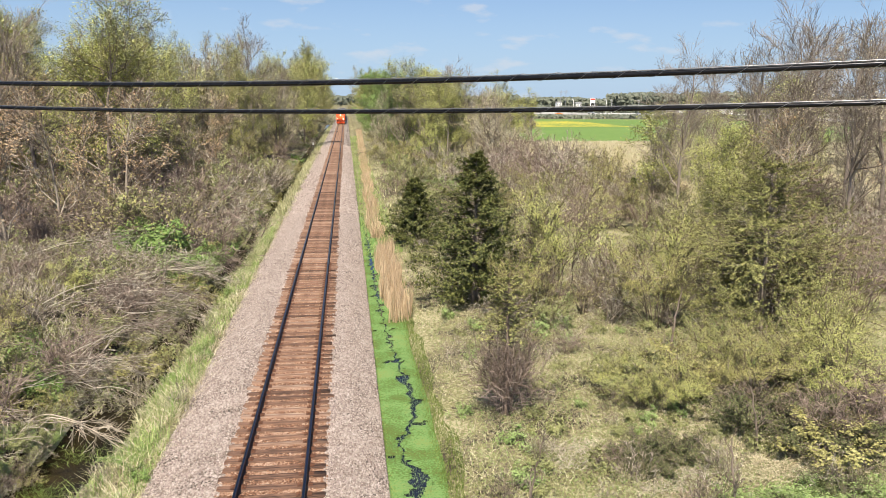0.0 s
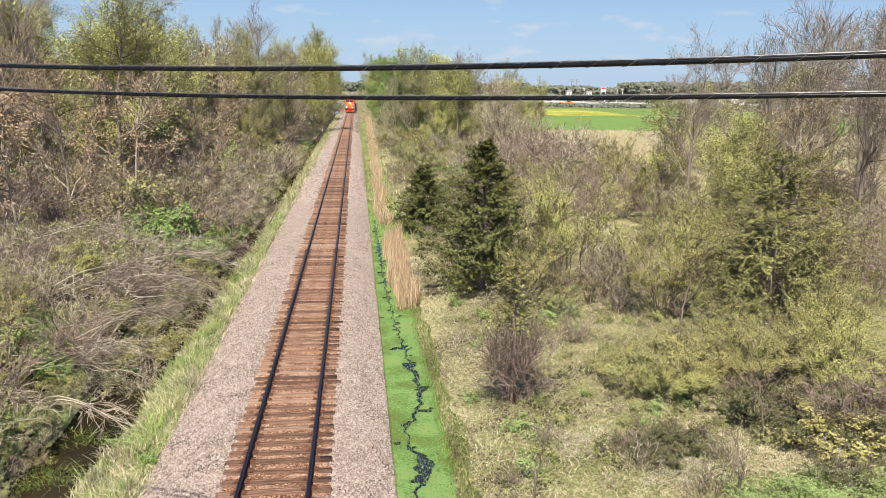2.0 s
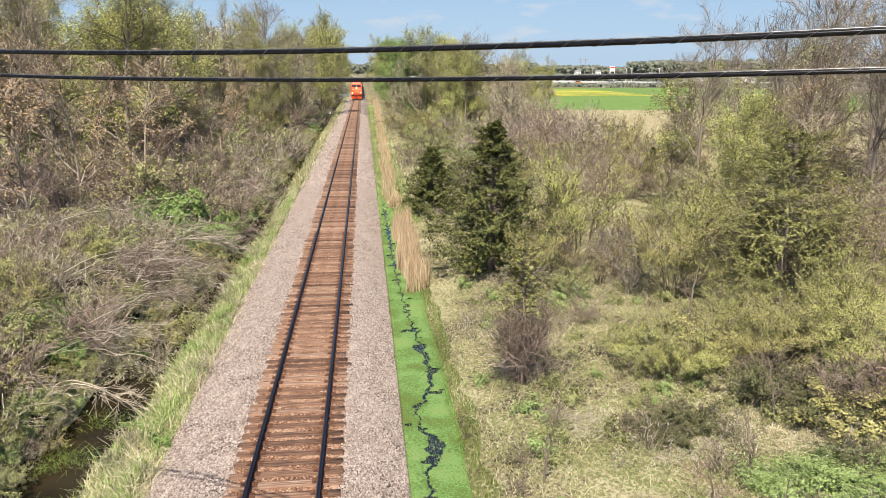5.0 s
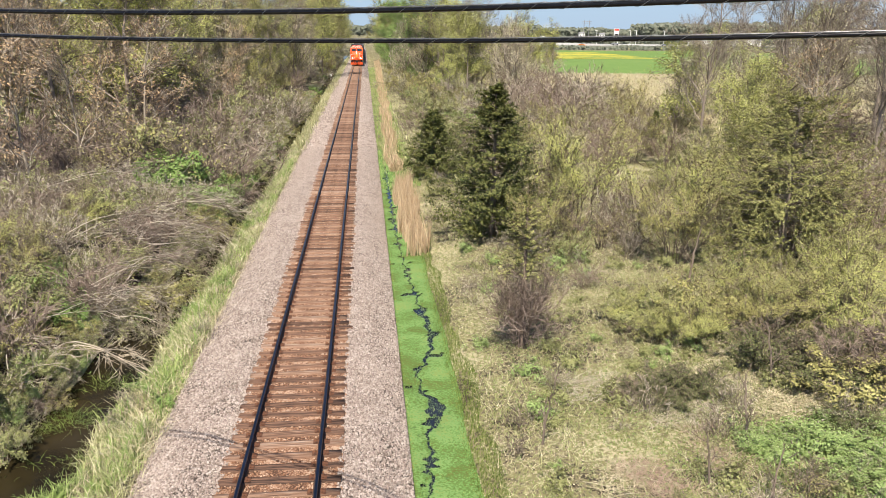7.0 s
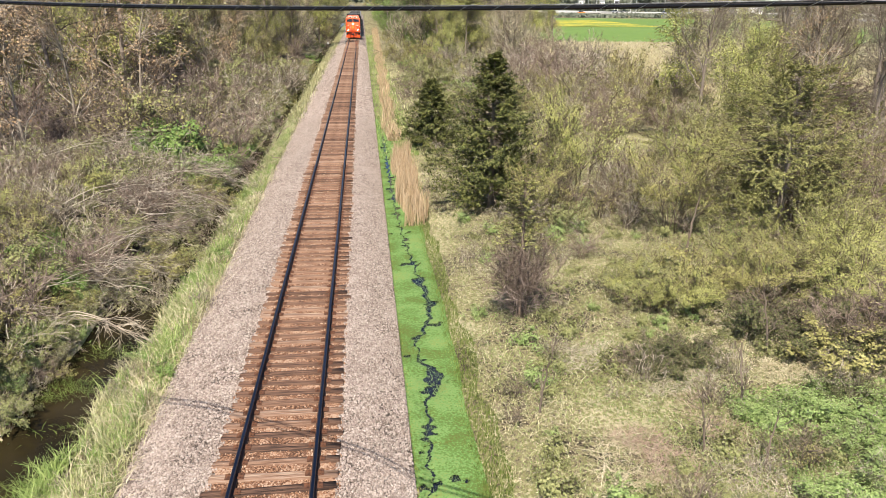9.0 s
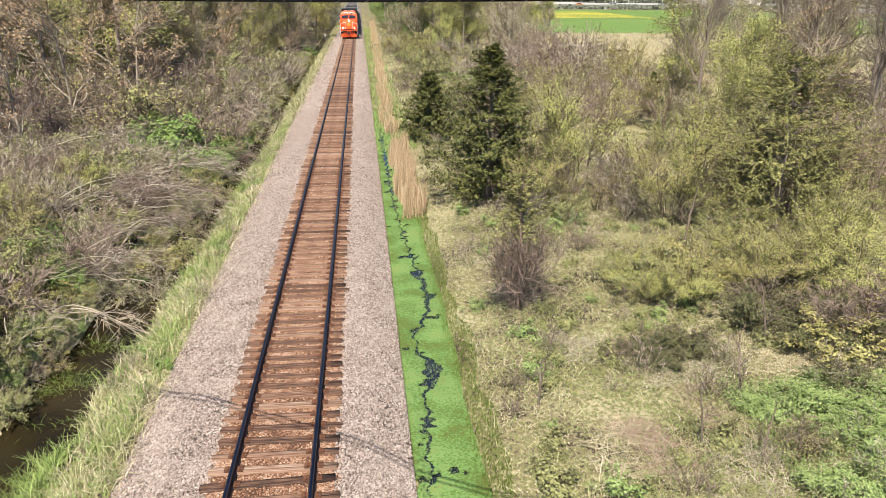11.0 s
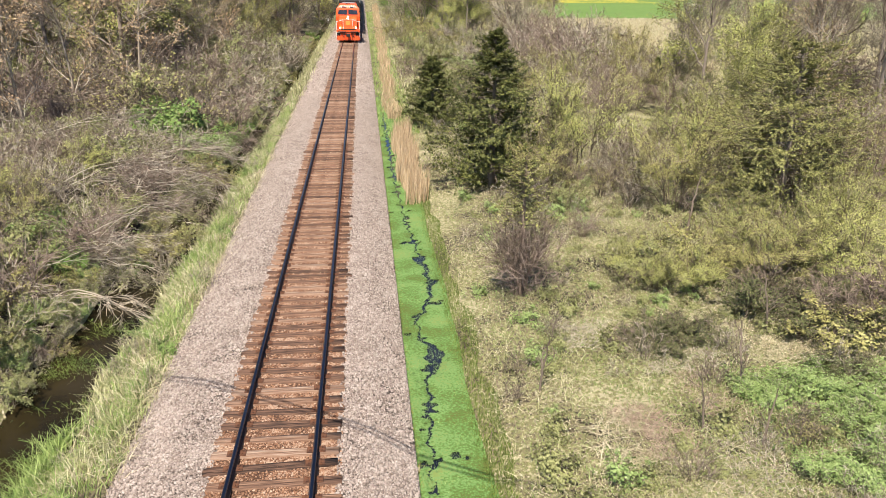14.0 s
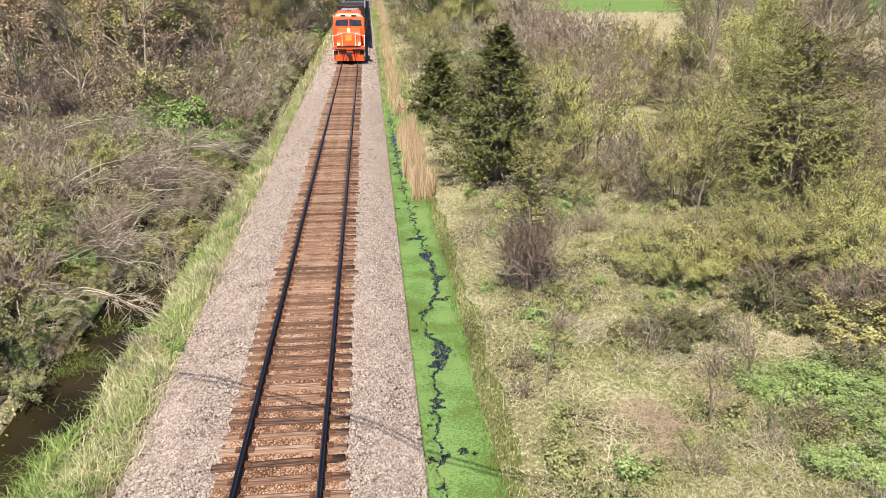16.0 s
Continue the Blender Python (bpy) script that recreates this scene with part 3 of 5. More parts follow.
def algae():
    """Bright algae on the ditch, split by a wandering open channel."""
    ys = np.concatenate([np.arange(8, 30, 0.03), np.arange(30, 62, 0.08)])
    cy = [8, 12.8, 14.2, 15.6, 16.7, 17.2, 17.6, 18.3, 18.9, 20.0, 21.1, 22.4, 24.0, 25.6, 30, 36, 45, 62]
    cx = [3.0, 3.03, 3.09, 3.18, 3.24, 3.5, 3.54, 3.46, 3.18, 3.2, 3.6, 3.82, 3.76, 3.6, 3.35, 3.2, 3.15, 3.1]
    cw = [0.01, 0.02, 0.025, 0.04, 0.05, 0.15, 0.17, 0.13, 0.04, 0.04, 0.05, 0.07, 0.10, 0.05, 0.02, 0.04, 0.07, 0.05]
    chan = np.interp(ys, cy, cx) + 0.05 * np.sin(ys * 5.3) + 0.03 * np.sin(ys * 11.7)
    half = np.clip(np.interp(ys, cy, cw) * (1 + 0.9 * vnoise(ys, ys * 0, 4.1, 31)), 0.0, 0.3)
    g = np.random.default_rng(3)
    lo = 2.66 + 0.05 * vnoise(ys, ys * 0, 3, 8)
    hi = 4.2 + 0.12 * vnoise(ys, ys * 0, 1.5, 12)
    for name, a, b in (("algae_mat", lo, chan - half + 0.02 * g.normal(size=len(ys))), ("algae_mat", chan + half + 0.02 * g.normal(size=len(ys)), hi)):
        s = np.linspace(0, 1, 40)
        X = a[:, None] * (1 - s) + b[:, None] * s
        Y = np.repeat(ys[:, None], 40, 1)
        Z = np.maximum(-0.92 + 0.02 * np.sin(np.pi * s)[None] + vnoise(X, Y, 5, 4) * 0.012, ground_z(X, Y) + 0.015)
        X, Y = X + g.normal(size=X.shape) * 0.008, Y + g.normal(size=X.shape) * 0.008
        n = len(ys)
        i = (np.arange(n - 1)[:, None] * 40 + np.arange(39)[None]).ravel()
        xc, yc = X.reshape(-1)[i], Y.reshape(-1)[i]
        near = np.exp(-((xc - np.interp(yc, cy, cx)) / 0.3) ** 2)
        i = i[vnoise(xc, yc, 5.5, 77) + 0.5 * vnoise(xc, yc, 14, 78) + 0.5 * near < 0.74]
        ob = new(name, mesh_of(name, np.stack([X, Y, Z], -1).reshape(-1, 3), np.stack([i, i + 1, i + 41, i + 40], -1), M_ALGAE, smooth=True))
        tagged(ob, "bright green algae mat floating on the ditch water", "algae", kind="stuff")


algae()


def blades(name, n, xf, y0, y1, h, w, mat, label, near=1.0, lean=0.35, seed=0, category="grass", zoff=0.0, zfun=None, patch=None, f=1.1):
    """Bent grass blades, a lower quad and a tip; xf(u, y) gives their place across."""
    g = np.random.default_rng(seed + n)
    y = y0 + (y1 - y0) * g.uniform(0, 1, n) ** near
    x = xf(g.uniform(0, 1, n), y)
    if patch is not None:
        ok = vnoise(x, y, f, seed) + g.normal(size=n) * 0.12 > patch
        x, y = x[ok], y[ok]
        n = len(x)
    z = (ground_z(x, y) if zfun is None else zfun(x, y)) + zoff
    hh, ww = h * g.uniform(0.4, 1.3, n), w * g.uniform(0.6, 1.4, n)
    az = g.uniform(0, 2 * np.pi, n)
    d = np.stack([np.cos(az), np.sin(az), 0 * az], -1)
    az2 = g.uniform(0, 2 * np.pi, n)
    b = np.stack([np.cos(az2), np.sin(az2), 0 * az], -1) * (lean * hh * g.uniform(0.2, 1.6, n))[:, None]
    p0 = np.stack([x, y, z - 0.02], -1)
    p1 = p0 + b * 0.3 + np.array([0, 0, 1]) * (hh * 0.6)[:, None]
    p2 = p0 + b + np.array([0, 0, 1]) * hh[:, None] * g.uniform(0.75, 1.0, n)[:, None]
    k = d * ww[:, None] / 2
    v = np.stack([p0 - k, p0 + k, p1 + k * 0.8, p1 - k * 0.8, p2 + k * 0.15, p2 - k * 0.15], 1).reshape(-1, 3)
    f = (np.array([[0, 1, 2, 3], [3, 2, 4, 5]])[None] + 6 * np.arange(n)[:, None, None]).reshape(-1, 4)
    return tagged(new(name, mesh_of(name, v, f, mat)), label, category, kind="stuff")


# ---------------------------------------------------------------- overhead cables


def cable(zs, r, name, label):
    """A sagging cable with its lashed messenger strand."""
    xs = np.linspace(-14, 16, 160)
    ys = 7.0 - 0.593 * (xs - 1.84)
    c = np.polyfit([-2.0, 0.64, 2.65, 4.2, 5.45], zs, 2)
    z = np.polyval(c, xs)
    ob = tagged(new(name), label, "cable", "cables over the railway")
    path = np.stack([xs, ys, z], -1)[None]
    child("sheath", mesh_of("sheath", *tubes(path, np.full((1, 160), r), 10), M_CABLE, smooth=True), ob)
    up = path + np.array([0, 0, r * 1.25])
    child("messenger_strand", mesh_of("messenger_strand", *tubes(up, np.full((1, 160), r * 0.3), 6), M_STRAND, smooth=True), ob, "grey steel strand lashed on top of the cable")
    u = np.linspace(0, 1, 2600)
    hx = np.interp(u, np.linspace(0, 1, 160), xs)
    hp = np.stack([hx, np.interp(hx, xs, ys), np.interp(hx, xs, z) + r * 0.3], -1)
    a = u * 2 * np.pi * 120
    hp += np.stack([np.sin(a) * 0.5, np.sin(a) * 0.85, np.cos(a) * 1.36], -1) * r * 1.04
    child("lashing_wire", mesh_of("lashing_wire", *tubes(hp[None], np.full((1, 2600), 0.0016), 4), M_STRAND), ob, "thin wire wound round the cable")
    return ob


M_CABLE = material("black cable sheath", [(0.3, (0.004, 0.004, 0.005)), (0.7, (0.010, 0.010, 0.011))], scale=8, rough=0.22, spec=0.3)
M_STRAND = material("galvanised strand", [(0.3, (0.16, 0.16, 0.165)), (0.7, (0.34, 0.34, 0.345))], scale=20, rough=0.36, metal=0.8)
cable([8.685, 8.672, 8.698, 8.752, 8.80], 0.021, "overhead_cable", "black overhead cable lashed to a steel strand, upper")
cable([8.42, 8.417, 8.44, 8.492, 8.541], 0.017, "overhead_cable", "thinner black overhead cable lashed to a steel strand, lower")

# added floor sheet: the shade between the stems is in its dark colour
sheet("thicket_floor", np.arange(-40, -6.9, 0.6), np.arange(8, 130, 1.0), lambda x, y: ground_z(x, y) + 0.05, M_SHADED_MOULD, "leaf mould under the creek side thicket, darkened for shade", "ground")

# ---------------------------------------------------------------- the train
M_ORANGE = material("orange red locomotive paint", [(0.3, (0.70, 0.075, 0.012)), (0.7, (0.84, 0.115, 0.022))], scale=2, rough=0.38, spec=0.5, fine=30)
M_BLACK = material("sooty black steel", [(0.3, (0.012, 0.012, 0.013)), (0.7, (0.035, 0.033, 0.032))], scale=4, rough=0.6, bump=0.2)
M_GREYROOF = material("grey roof steel", [(0.3, (0.16, 0.16, 0.165)), (0.7, (0.34, 0.34, 0.35))], scale=4, rough=0.6)
M_WHITE = material("white paint", [(0.3, (0.72, 0.72, 0.70)), (0.7, (0.82, 0.82, 0.80))], scale=6, rough=0.45)
M_YELLOWP = material("pale yellow emblem paint", [(0.3, (0.70, 0.20, 0.03)), (0.7, (0.78, 0.28, 0.05))], scale=6, rough=0.5)
M_GLASS = material("dark cab glass", [(0.3, (0.02, 0.024, 0.03)), (0.7, (0.035, 0.04, 0.05))], scale=2, rough=0.06, spec=0.8)
M_LAMP = material("lit headlight", [(0.3, (1.0, 0.86, 0.55)), (0.7, (1.0, 0.92, 0.7))], scale=2, rough=0.3, emit=14)
M_COAL = material("dark hopper steel", [(0.3, (0.035, 0.033, 0.033)), (0.7, (0.085, 0.078, 0.074))], scale=1.2, rough=0.7, bump=0.2, fine=14)


def wedge(pts, x0, x1):
    """A prism across the train from a side outline of (y, z)."""
    bm = bmesh.new()
    a = [bm.verts.new((x0, y, z)) for y, z in pts]
    b = [bm.verts.new((x1, y, z)) for y, z in pts]
    bm.faces.new(a)
    bm.faces.new(b[::-1])
    for k in range(len(pts)):
        bm.faces.new((a[k], b[k], b[(k + 1) % len(pts)], a[(k + 1) % len(pts)]))
    bmesh.ops.recalc_face_normals(bm, faces=bm.faces)
    return bm


def bevelled(bm, w):
    bmesh.ops.bevel(bm, geom=list(bm.edges), offset=w, segments=2, affect="EDGES", profile=0.5)
    return bm


def bogie(parent, y, axles, name="bogie"):
    bg = part(name, block(-1.05, 1.05, y - axles * 0.95, y + axles * 0.95, 0.45, 0.85, bevel=0.05), M_BLACK, parent, "black cast steel bogie frame")
    for k in range(axles):
        yy = y + (k - (axles - 1) / 2) * 1.85
        for sx in (-0.7525, 0.7525):
            bm = bmesh.new()
            rod(bm, (sx - 0.07, yy, 0.51), (sx + 0.07, yy, 0.51), 0.51, 20)
            part("wheel", bm, M_PLATE, bg)
        bm = bmesh.new()
        rod(bm, (-0.9, yy, 0.51), (0.9, yy, 0.51), 0.08, 8)
        part("axle", bm, M_BLACK, bg)


def locomotive():
    """A wide-nosed diesel that faces -y, its buffer face at y = 0 and the rail heads at z = 0."""
    lo = tagged(new("locomotive"), "orange red wide-nosed diesel freight locomotive with headlights lit", "locomotive")
    part("underframe", block(-1.5, 1.5, 0.3, 21.8, 1.15, 1.5, bevel=0.03), M_ORANGE, lo)
    bm = wedge([(0.35, 1.5), (0.55, 2.75), (0.95, 3.05), (1.75, 3.1), (1.75, 1.5)], -1.15, 1.15)
    nose = part("nose", bevelled(bm, 0.09), M_ORANGE, lo, "orange sloping nose of the locomotive")
    bm = block(-0.3, 0.3, 0.44, 0.5, 2.0, 2.55, bevel=0.04)
    for v in bm.verts:
        v.co.y += (v.co.z - 1.95) * 0.16 - 0.06
    part("emblem", bm, M_YELLOWP, nose, "pale yellow emblem plate")
    bm = block(-0.75, -0.55, 0.37, 0.42, 1.7, 2.5, bevel=0.01)
    for v in bm.verts:
        v.co.y += (v.co.z - 1.7) * 0.16
    part("nose_door", bm, M_ORANGE, nose)
    shell = wedge([(1.7, 1.5), (1.7, 3.05), (1.95, 4.1), (2.15, 4.5), (4.3, 4.62), (4.3, 1.5)], -1.53, 1.53)
    for v in shell.verts:
        if v.co.z > 4.3:
            v.co.x *= 0.66
    cab = part("cab", bevelled(shell, 0.09), M_ORANGE, lo, "orange crew cab with rounded roof")
    for sx in (-1, 1):
        bm = bmesh.new()
        q = [(0.12, 3.3), (1.28, 3.3), (1.2, 3.8), (0.12, 3.9)]
        vs = []
        for dy in (0.0, 0.05):
            vs.append([bm.verts.new((sx * x, 1.7 + (z - 3.05) * 0.238 - 0.035 + dy, z)) for x, z in q])
        bm.faces.new(vs[0])
        bm.faces.new(vs[1][::-1])
        for k in range(4):
            bm.faces.new((vs[0][k], vs[1][k], vs[1][(k + 1) % 4], vs[0][(k + 1) % 4]))
        bmesh.ops.recalc_face_normals(bm, faces=bm.faces)
        part("windscreen", bm, M_GLASS, cab, "dark windscreen pane")
        bm = block(min(sx * 0.2, sx * 0.82), max(sx * 0.2, sx * 0.82), 1.93, 2.1, 4.12, 4.32, bevel=0.02)
        nb = part("number_board", bm, M_WHITE, cab, "white number board with a dark bar")
        part("bar", block(min(sx * 0.28, sx * 0.74), max(sx * 0.28, sx * 0.74), 1.915, 1.93, 4.16, 4.28), M_BLACK, nb)
        part("side_window", block(sx * 1.525 - 0.02, sx * 1.525 + 0.02, 2.5, 3.8, 3.1, 3.8, bevel=0.01), M_GLASS, cab)
        bm = bmesh.new()
        rod(bm, (sx * 1.0, 0.16, 1.72), (sx * 1.0, 0.34, 1.72), 0.095, 14)
        part("ditch_light", bm, M_LAMP, lo, "lit round ditch light")
        for z in (0.35, 0.7, 1.05):
            part("step", block(min(sx * 1.05, sx * 1.52), max(sx * 1.05, sx * 1.52), 0.35, 0.75, z - 0.03, z), M_ORANGE, lo)
        bm = bmesh.new()
        rod(bm, (sx * 1.48, 0.3, 0.5), (sx * 1.48, 0.3, 2.45), 0.025)
        rod(bm, (sx * 1.48, 0.3, 2.45), (sx * 0.62, 0.22, 2.72), 0.025)
        rod(bm, (sx * 0.62, 0.22, 2.72), (sx * 0.62, 0.22, 1.5), 0.025)
        rod(bm, (sx * 1.48, 0.3, 2.45), (sx * 1.5, 1.6, 2.45), 0.025)
        part("handrail", bm, M_WHITE, lo, "white painted handrail")
        bm = bmesh.new()
        for k in range(9):
            rod(bm, (sx * 1.48, 5 + k * 1.9, 1.5), (sx * 1.48, 5 + k * 1.9, 2.5), 0.02, 6)
        rod(bm, (sx * 1.48, 5, 2.5), (sx * 1.48, 20.2, 2.5), 0.02, 6)
        part("side_rail", bm, M_ORANGE, lo)
        part("mirror", block(sx * 1.72 - 0.08, sx * 1.72 + 0.08, 2.3, 2.36, 3.2, 3.6, bevel=0.01), M_BLACK, lo)
    for dz in (-0.13, 0.13):
        bm = bmesh.new()
        rod(bm, (0, 0.62, 2.9 + dz), (0, 0.82, 2.9 + dz), 0.12, 14)
        part("headlight", bm, M_LAMP, lo, "lit round headlight")
    part("headlight_housing", block(-0.22, 0.22, 0.68, 1.0, 2.6, 3.2, bevel=0.04), M_ORANGE, lo)
    bm = wedge([(-0.05, 0.16), (0.08, 0.16), (0.3, 0.62), (0.3, 0.74), (0.2, 0.74)], -1.42, 1.42)
    for v in bm.verts:
        if v.co.z < 0.5:
            v.co.y += abs(v.co.x) * 0.15
    part("buffer_beam", block(-1.0, 1.0, 0.24, 0.32, 0.72, 1.2), M_ORANGE, lo, "orange buffer beam")
    plow = part("snow_plow", bm, M_ORANGE, lo, "orange plough plate under the nose")
    part("front_sill", block(-1.5, 1.5, 0.16, 0.34, 1.2, 1.52, bevel=0.03), M_ORANGE, lo)
    for sx in (-1, 1):
        part("anticlimber", block(min(sx * 0.3, sx * 1.3), max(sx * 0.3, sx * 1.3), -0.02, 0.18, 1.16, 1.28, bevel=0.02), M_BLACK, lo, "black ribbed anticlimber plate")
        part("cab_step_well", block(min(sx * 1.08, sx * 1.46), max(sx * 1.08, sx * 1.46), 0.3, 0.34, 0.3, 1.1), M_BLACK, lo)
        part("window_frame", block(min(sx * 0.07, sx * 0.11), max(sx * 0.07, sx * 0.11), 1.72, 1.78, 3.25, 3.95), M_BLACK, lo)
        bm = bmesh.new()
        for k in range(5):
            x = sx * (0.3 + 0.26 * k)
            rod(bm, (x, -0.02 + abs(x) * 0.15, 0.18), (x * 0.98, 0.2, 0.72), 0.02, 5)
        part("plow_rib", bm, M_BLACK, lo, "dark ribs on the plough plate")
    bm = bmesh.new()
    rod(bm, (-1.3, 0.08, 1.1), (1.3, 0.08, 1.1), 0.025, 6)
    part("uncoupling_lever", bm, M_BLACK, lo)
    part("walkway", block(-1.15, 1.15, 0.1, 0.4, 1.5, 1.56), M_BLACK, lo)
    bm = block(-0.16, 0.16, -0.5, 0.2, 0.72, 1.0, bevel=0.04)
    box(bm, -0.24, 0.24, -0.62, -0.42, 0.66, 1.06, bevel=0.05)
    part("coupler", bm, M_BLACK, lo, "black knuckle coupler")
    for sx in (-0.7, -0.5, 0.5, 0.7):
        bm = bmesh.new()
        rod(bm, (sx, 0.1, 1.05), (sx * 0.9, -0.05, 0.55), 0.03, 6)
        part("air_hose", bm, M_BLACK, lo)
    part("long_hood", bevelled(wedge([(4.3, 1.5), (4.3, 4.3), (15.5, 4.3), (15.5, 1.5)], -0.95, 0.95), 0.1), M_ORANGE, lo)
    part("roof_hatch", block(-0.85, 0.85, 6.0, 9.5, 4.3, 4.55, bevel=0.05), M_GREYROOF, lo)
    part("dynamic_brake", block(-1.2, 1.2, 4.5, 5.9, 3.4, 4.5, bevel=0.08), M_ORANGE, lo)
    part("exhaust_stack", block(-0.4, 0.4, 10.5, 11.6, 4.3, 4.7, bevel=0.03), M_BLACK, lo)
    part("radiator_wing", bevelled(wedge([(15.5, 3.3), (15.5, 4.6), (21.3, 4.6), (21.3, 3.3)], -1.5, 1.5), 0.08), M_BLACK, lo)
    part("rear_hood", block(-0.95, 0.95, 15.5, 21.3, 1.5, 3.3, bevel=0.05), M_ORANGE, lo)
    part("fuel_tank", block(-1.35, 1.35, 8.2, 13.4, 0.3, 1.15, bevel=0.12), M_BLACK, lo)
    bm = bmesh.new()
    for k in (-0.2, 0.0, 0.2):
        rod(bm, (k, 3.1, 4.6), (k, 3.6, 4.6), 0.05)
    box(bm, -0.3, 0.3, 3.3, 3.4, 4.44, 4.6)
    part("horn", bm, M_BLACK, lo)
    bogie(lo, 4.2, 3)
    bogie(lo, 17.4, 3)
    return lo


def hopper():
    """An open-topped ribbed freight car, 16 m long, its front end at y = 0."""
    h = tagged(new("hopper_car"), "dark open-topped steel hopper car with vertical ribs", "freight car", "cars of the train")
    bm = bmesh.new()
    for sx in (-1, 1):
        box(bm, min(sx * 1.45, sx * 1.55), max(sx * 1.45, sx * 1.55), 0.6, 15.4, 1.2, 3.9)
    box(bm, -1.45, 1.45, 0.6, 0.72, 1.6, 3.9)
    box(bm, -1.45, 1.45, 15.28, 15.4, 1.6, 3.9)
    part("body", bm, M_COAL, h)
    rib = None
    for k in range(11):
        for sx in (-1.6, 1.6):
            if rib is None:
                rib = part("rib", block(-0.06, 0.06, 0, 0.15, 1.2, 3.85), M_COAL, h)
                rib.matrix_basis = pose(sx, 0.9, 0)
            else:
                child("rib", rib.data, h).matrix_basis = pose(sx, 0.9 + k * 1.4, 0)
    bm = block(-1.44, 1.44, 0.75, 15.25, 1.3, 3.45)
    bmesh.ops.subdivide_edges(bm, edges=list(bm.edges), cuts=5, use_grid_fill=True)
    for v in bm.verts:
        if v.co.z > 3.4 and abs(v.co.x) < 1.4:
            v.co.z += 0.3 + 0.12 * math.sin(v.co.y * 1.7) * math.cos(v.co.x * 2)
    part("load", bm, M_BLACK, h, "heaped black coal load")
    for sx in (-1, 1):
        part("top_rail", block(sx * 1.53 - 0.08, sx * 1.53 + 0.08, 0.5, 15.5, 3.9, 4.02, bevel=0.02), M_GREYROOF, h, "pale grey worn top rail")
    part("end_rail", block(-1.45, 1.45, 0.56, 0.74, 3.9, 4.02, bevel=0.02), M_GREYROOF, h, "pale grey worn end rail")
    part("sill", block(-0.4, 0.4, 0.0, 16.0, 0.85, 1.15), M_BLACK, h)
    bogie(h, 2.2, 2)
    bogie(h, 13.8, 2)
    return h


LOCO = locomotive()
CARS = [hopper()]
for k in range(7):
    CARS.append(copy_thing(CARS[0], pose(0, 0, 0)))

# ---------------------------------------------------------------- plants: patterns
P = {}


def pat(key, *a, **kw):
    P[key] = plant(*a, **kw)


for k in range(4):
    pat(f"bare{k}", ("bare_shrub", "twiggy_shrub")[k // 2], zip(("wood", "foliage"), shrub_meshes(100 + k, 2.4, 2.9, 22, 6, 5, k % 2, 0.05, (M_TWIG, M_TWIG, M_TWIG_RED, M_TWIG_DARK)[k], (L_BUD, L_MID, L_BUD, L_OLIVE)[k], droop=0.1 * k)),
        "leafless grey brown shrub of tangled twigs", "shrub", group="bare shrubs")
for k in range(2):
    pat(f"red{k}", "reddish_shrub", zip(("wood", "foliage"), shrub_meshes(120 + k, 2.2, 3.0, 22, 6, 4, 0, 0.03, M_TWIG_RED, L_BUD, droop=0.25)),
        "leafless reddish brown thicket with drooping twigs", "shrub", group="bare shrubs")
for k in range(3):
    pat(f"mid{k}", "leafing_shrub", zip(("wood", "foliage"), shrub_meshes(140 + k, 2.2, 2.9, 18, 6, 4, 7, 0.06, M_TWIG_DARK if k else M_TWIG, (L_MID, L_OLIVE, L_MID)[k])),
        "olive shrub just coming into leaf", "shrub", group="leafing shrubs")
for k in range(2):
    pat(f"green{k}", "green_shrub", zip(("wood", "foliage"), shrub_meshes(160 + k, 1.5, 2.2, 18, 6, 4, 12, 0.052, M_TWIG_DARK, L_GREEN)),
        "low bush in bright fresh green leaf", "shrub", group="green bushes")
for k in range(2):
    pat(f"pale{k}", "ground_bush", zip(("wood", "foliage"), shrub_meshes(165 + k, 1.4, 2.4, 26, 6, 4, 12, 0.042, M_TWIG, L_PALE, off=0.09)),
        "low sprawling bush in pale green leaf", "shrub", group="green bushes")
for k in range(2):
    pat(f"snag{k}", "dead_shrub", zip(("wood",), shrub_meshes(175 + k, 2.8, 4.2, 9, 7, 4, 0, 0.05, (M_DEADWOOD, M_TWIG)[k], None, r0=0.024, droop=0.35, thin=0.007)),
        "bleached dead shrub of long arching bare branches", "shrub", group="dead shrubs")
for k in range(3):
    pat(f"yellow{k}", "yellow_green_shrub", zip(("wood", "foliage"), shrub_meshes(180 + k, 3.0, 3.2, 22, 6, 4, 26, 0.027, M_TWIG_DARK, (L_YELLOW, L_OLIVE, L_YELLOW)[k], off=0.05)),
        "tall shrub with small yellow green spring leaves", "shrub", group="yellow green shrubs")
for k in range(3):
    pat(f"tree{k}", "deciduous_tree", zip(("trunk", "branchwork", "crown"), tree_meshes(200 + k, 13, 6.0, 26, 7, 5, 15, 0.085, M_BARK, (L_CROWN, L_CROWN, L_OLIVE)[k], r0=0.17, lean=(0.08, -0.06, 0.05)[k], start=0.12, off=0.22)),
        "tall deciduous tree in thin yellow green spring leaf", "tree", group="trees beside the line")
for k in range(2):
    pat(f"baretree{k}", "bare_tree", zip(("trunk", "branchwork", "crown"), tree_meshes(220 + k, 13, 5.6, 24, 8, 9, 1, 0.06, M_BARK, L_BUD, r0=0.14, start=0.18, twig_thin=0.009)),
        "tall leafless tree with fine grey twigs", "tree", group="trees beside the line")
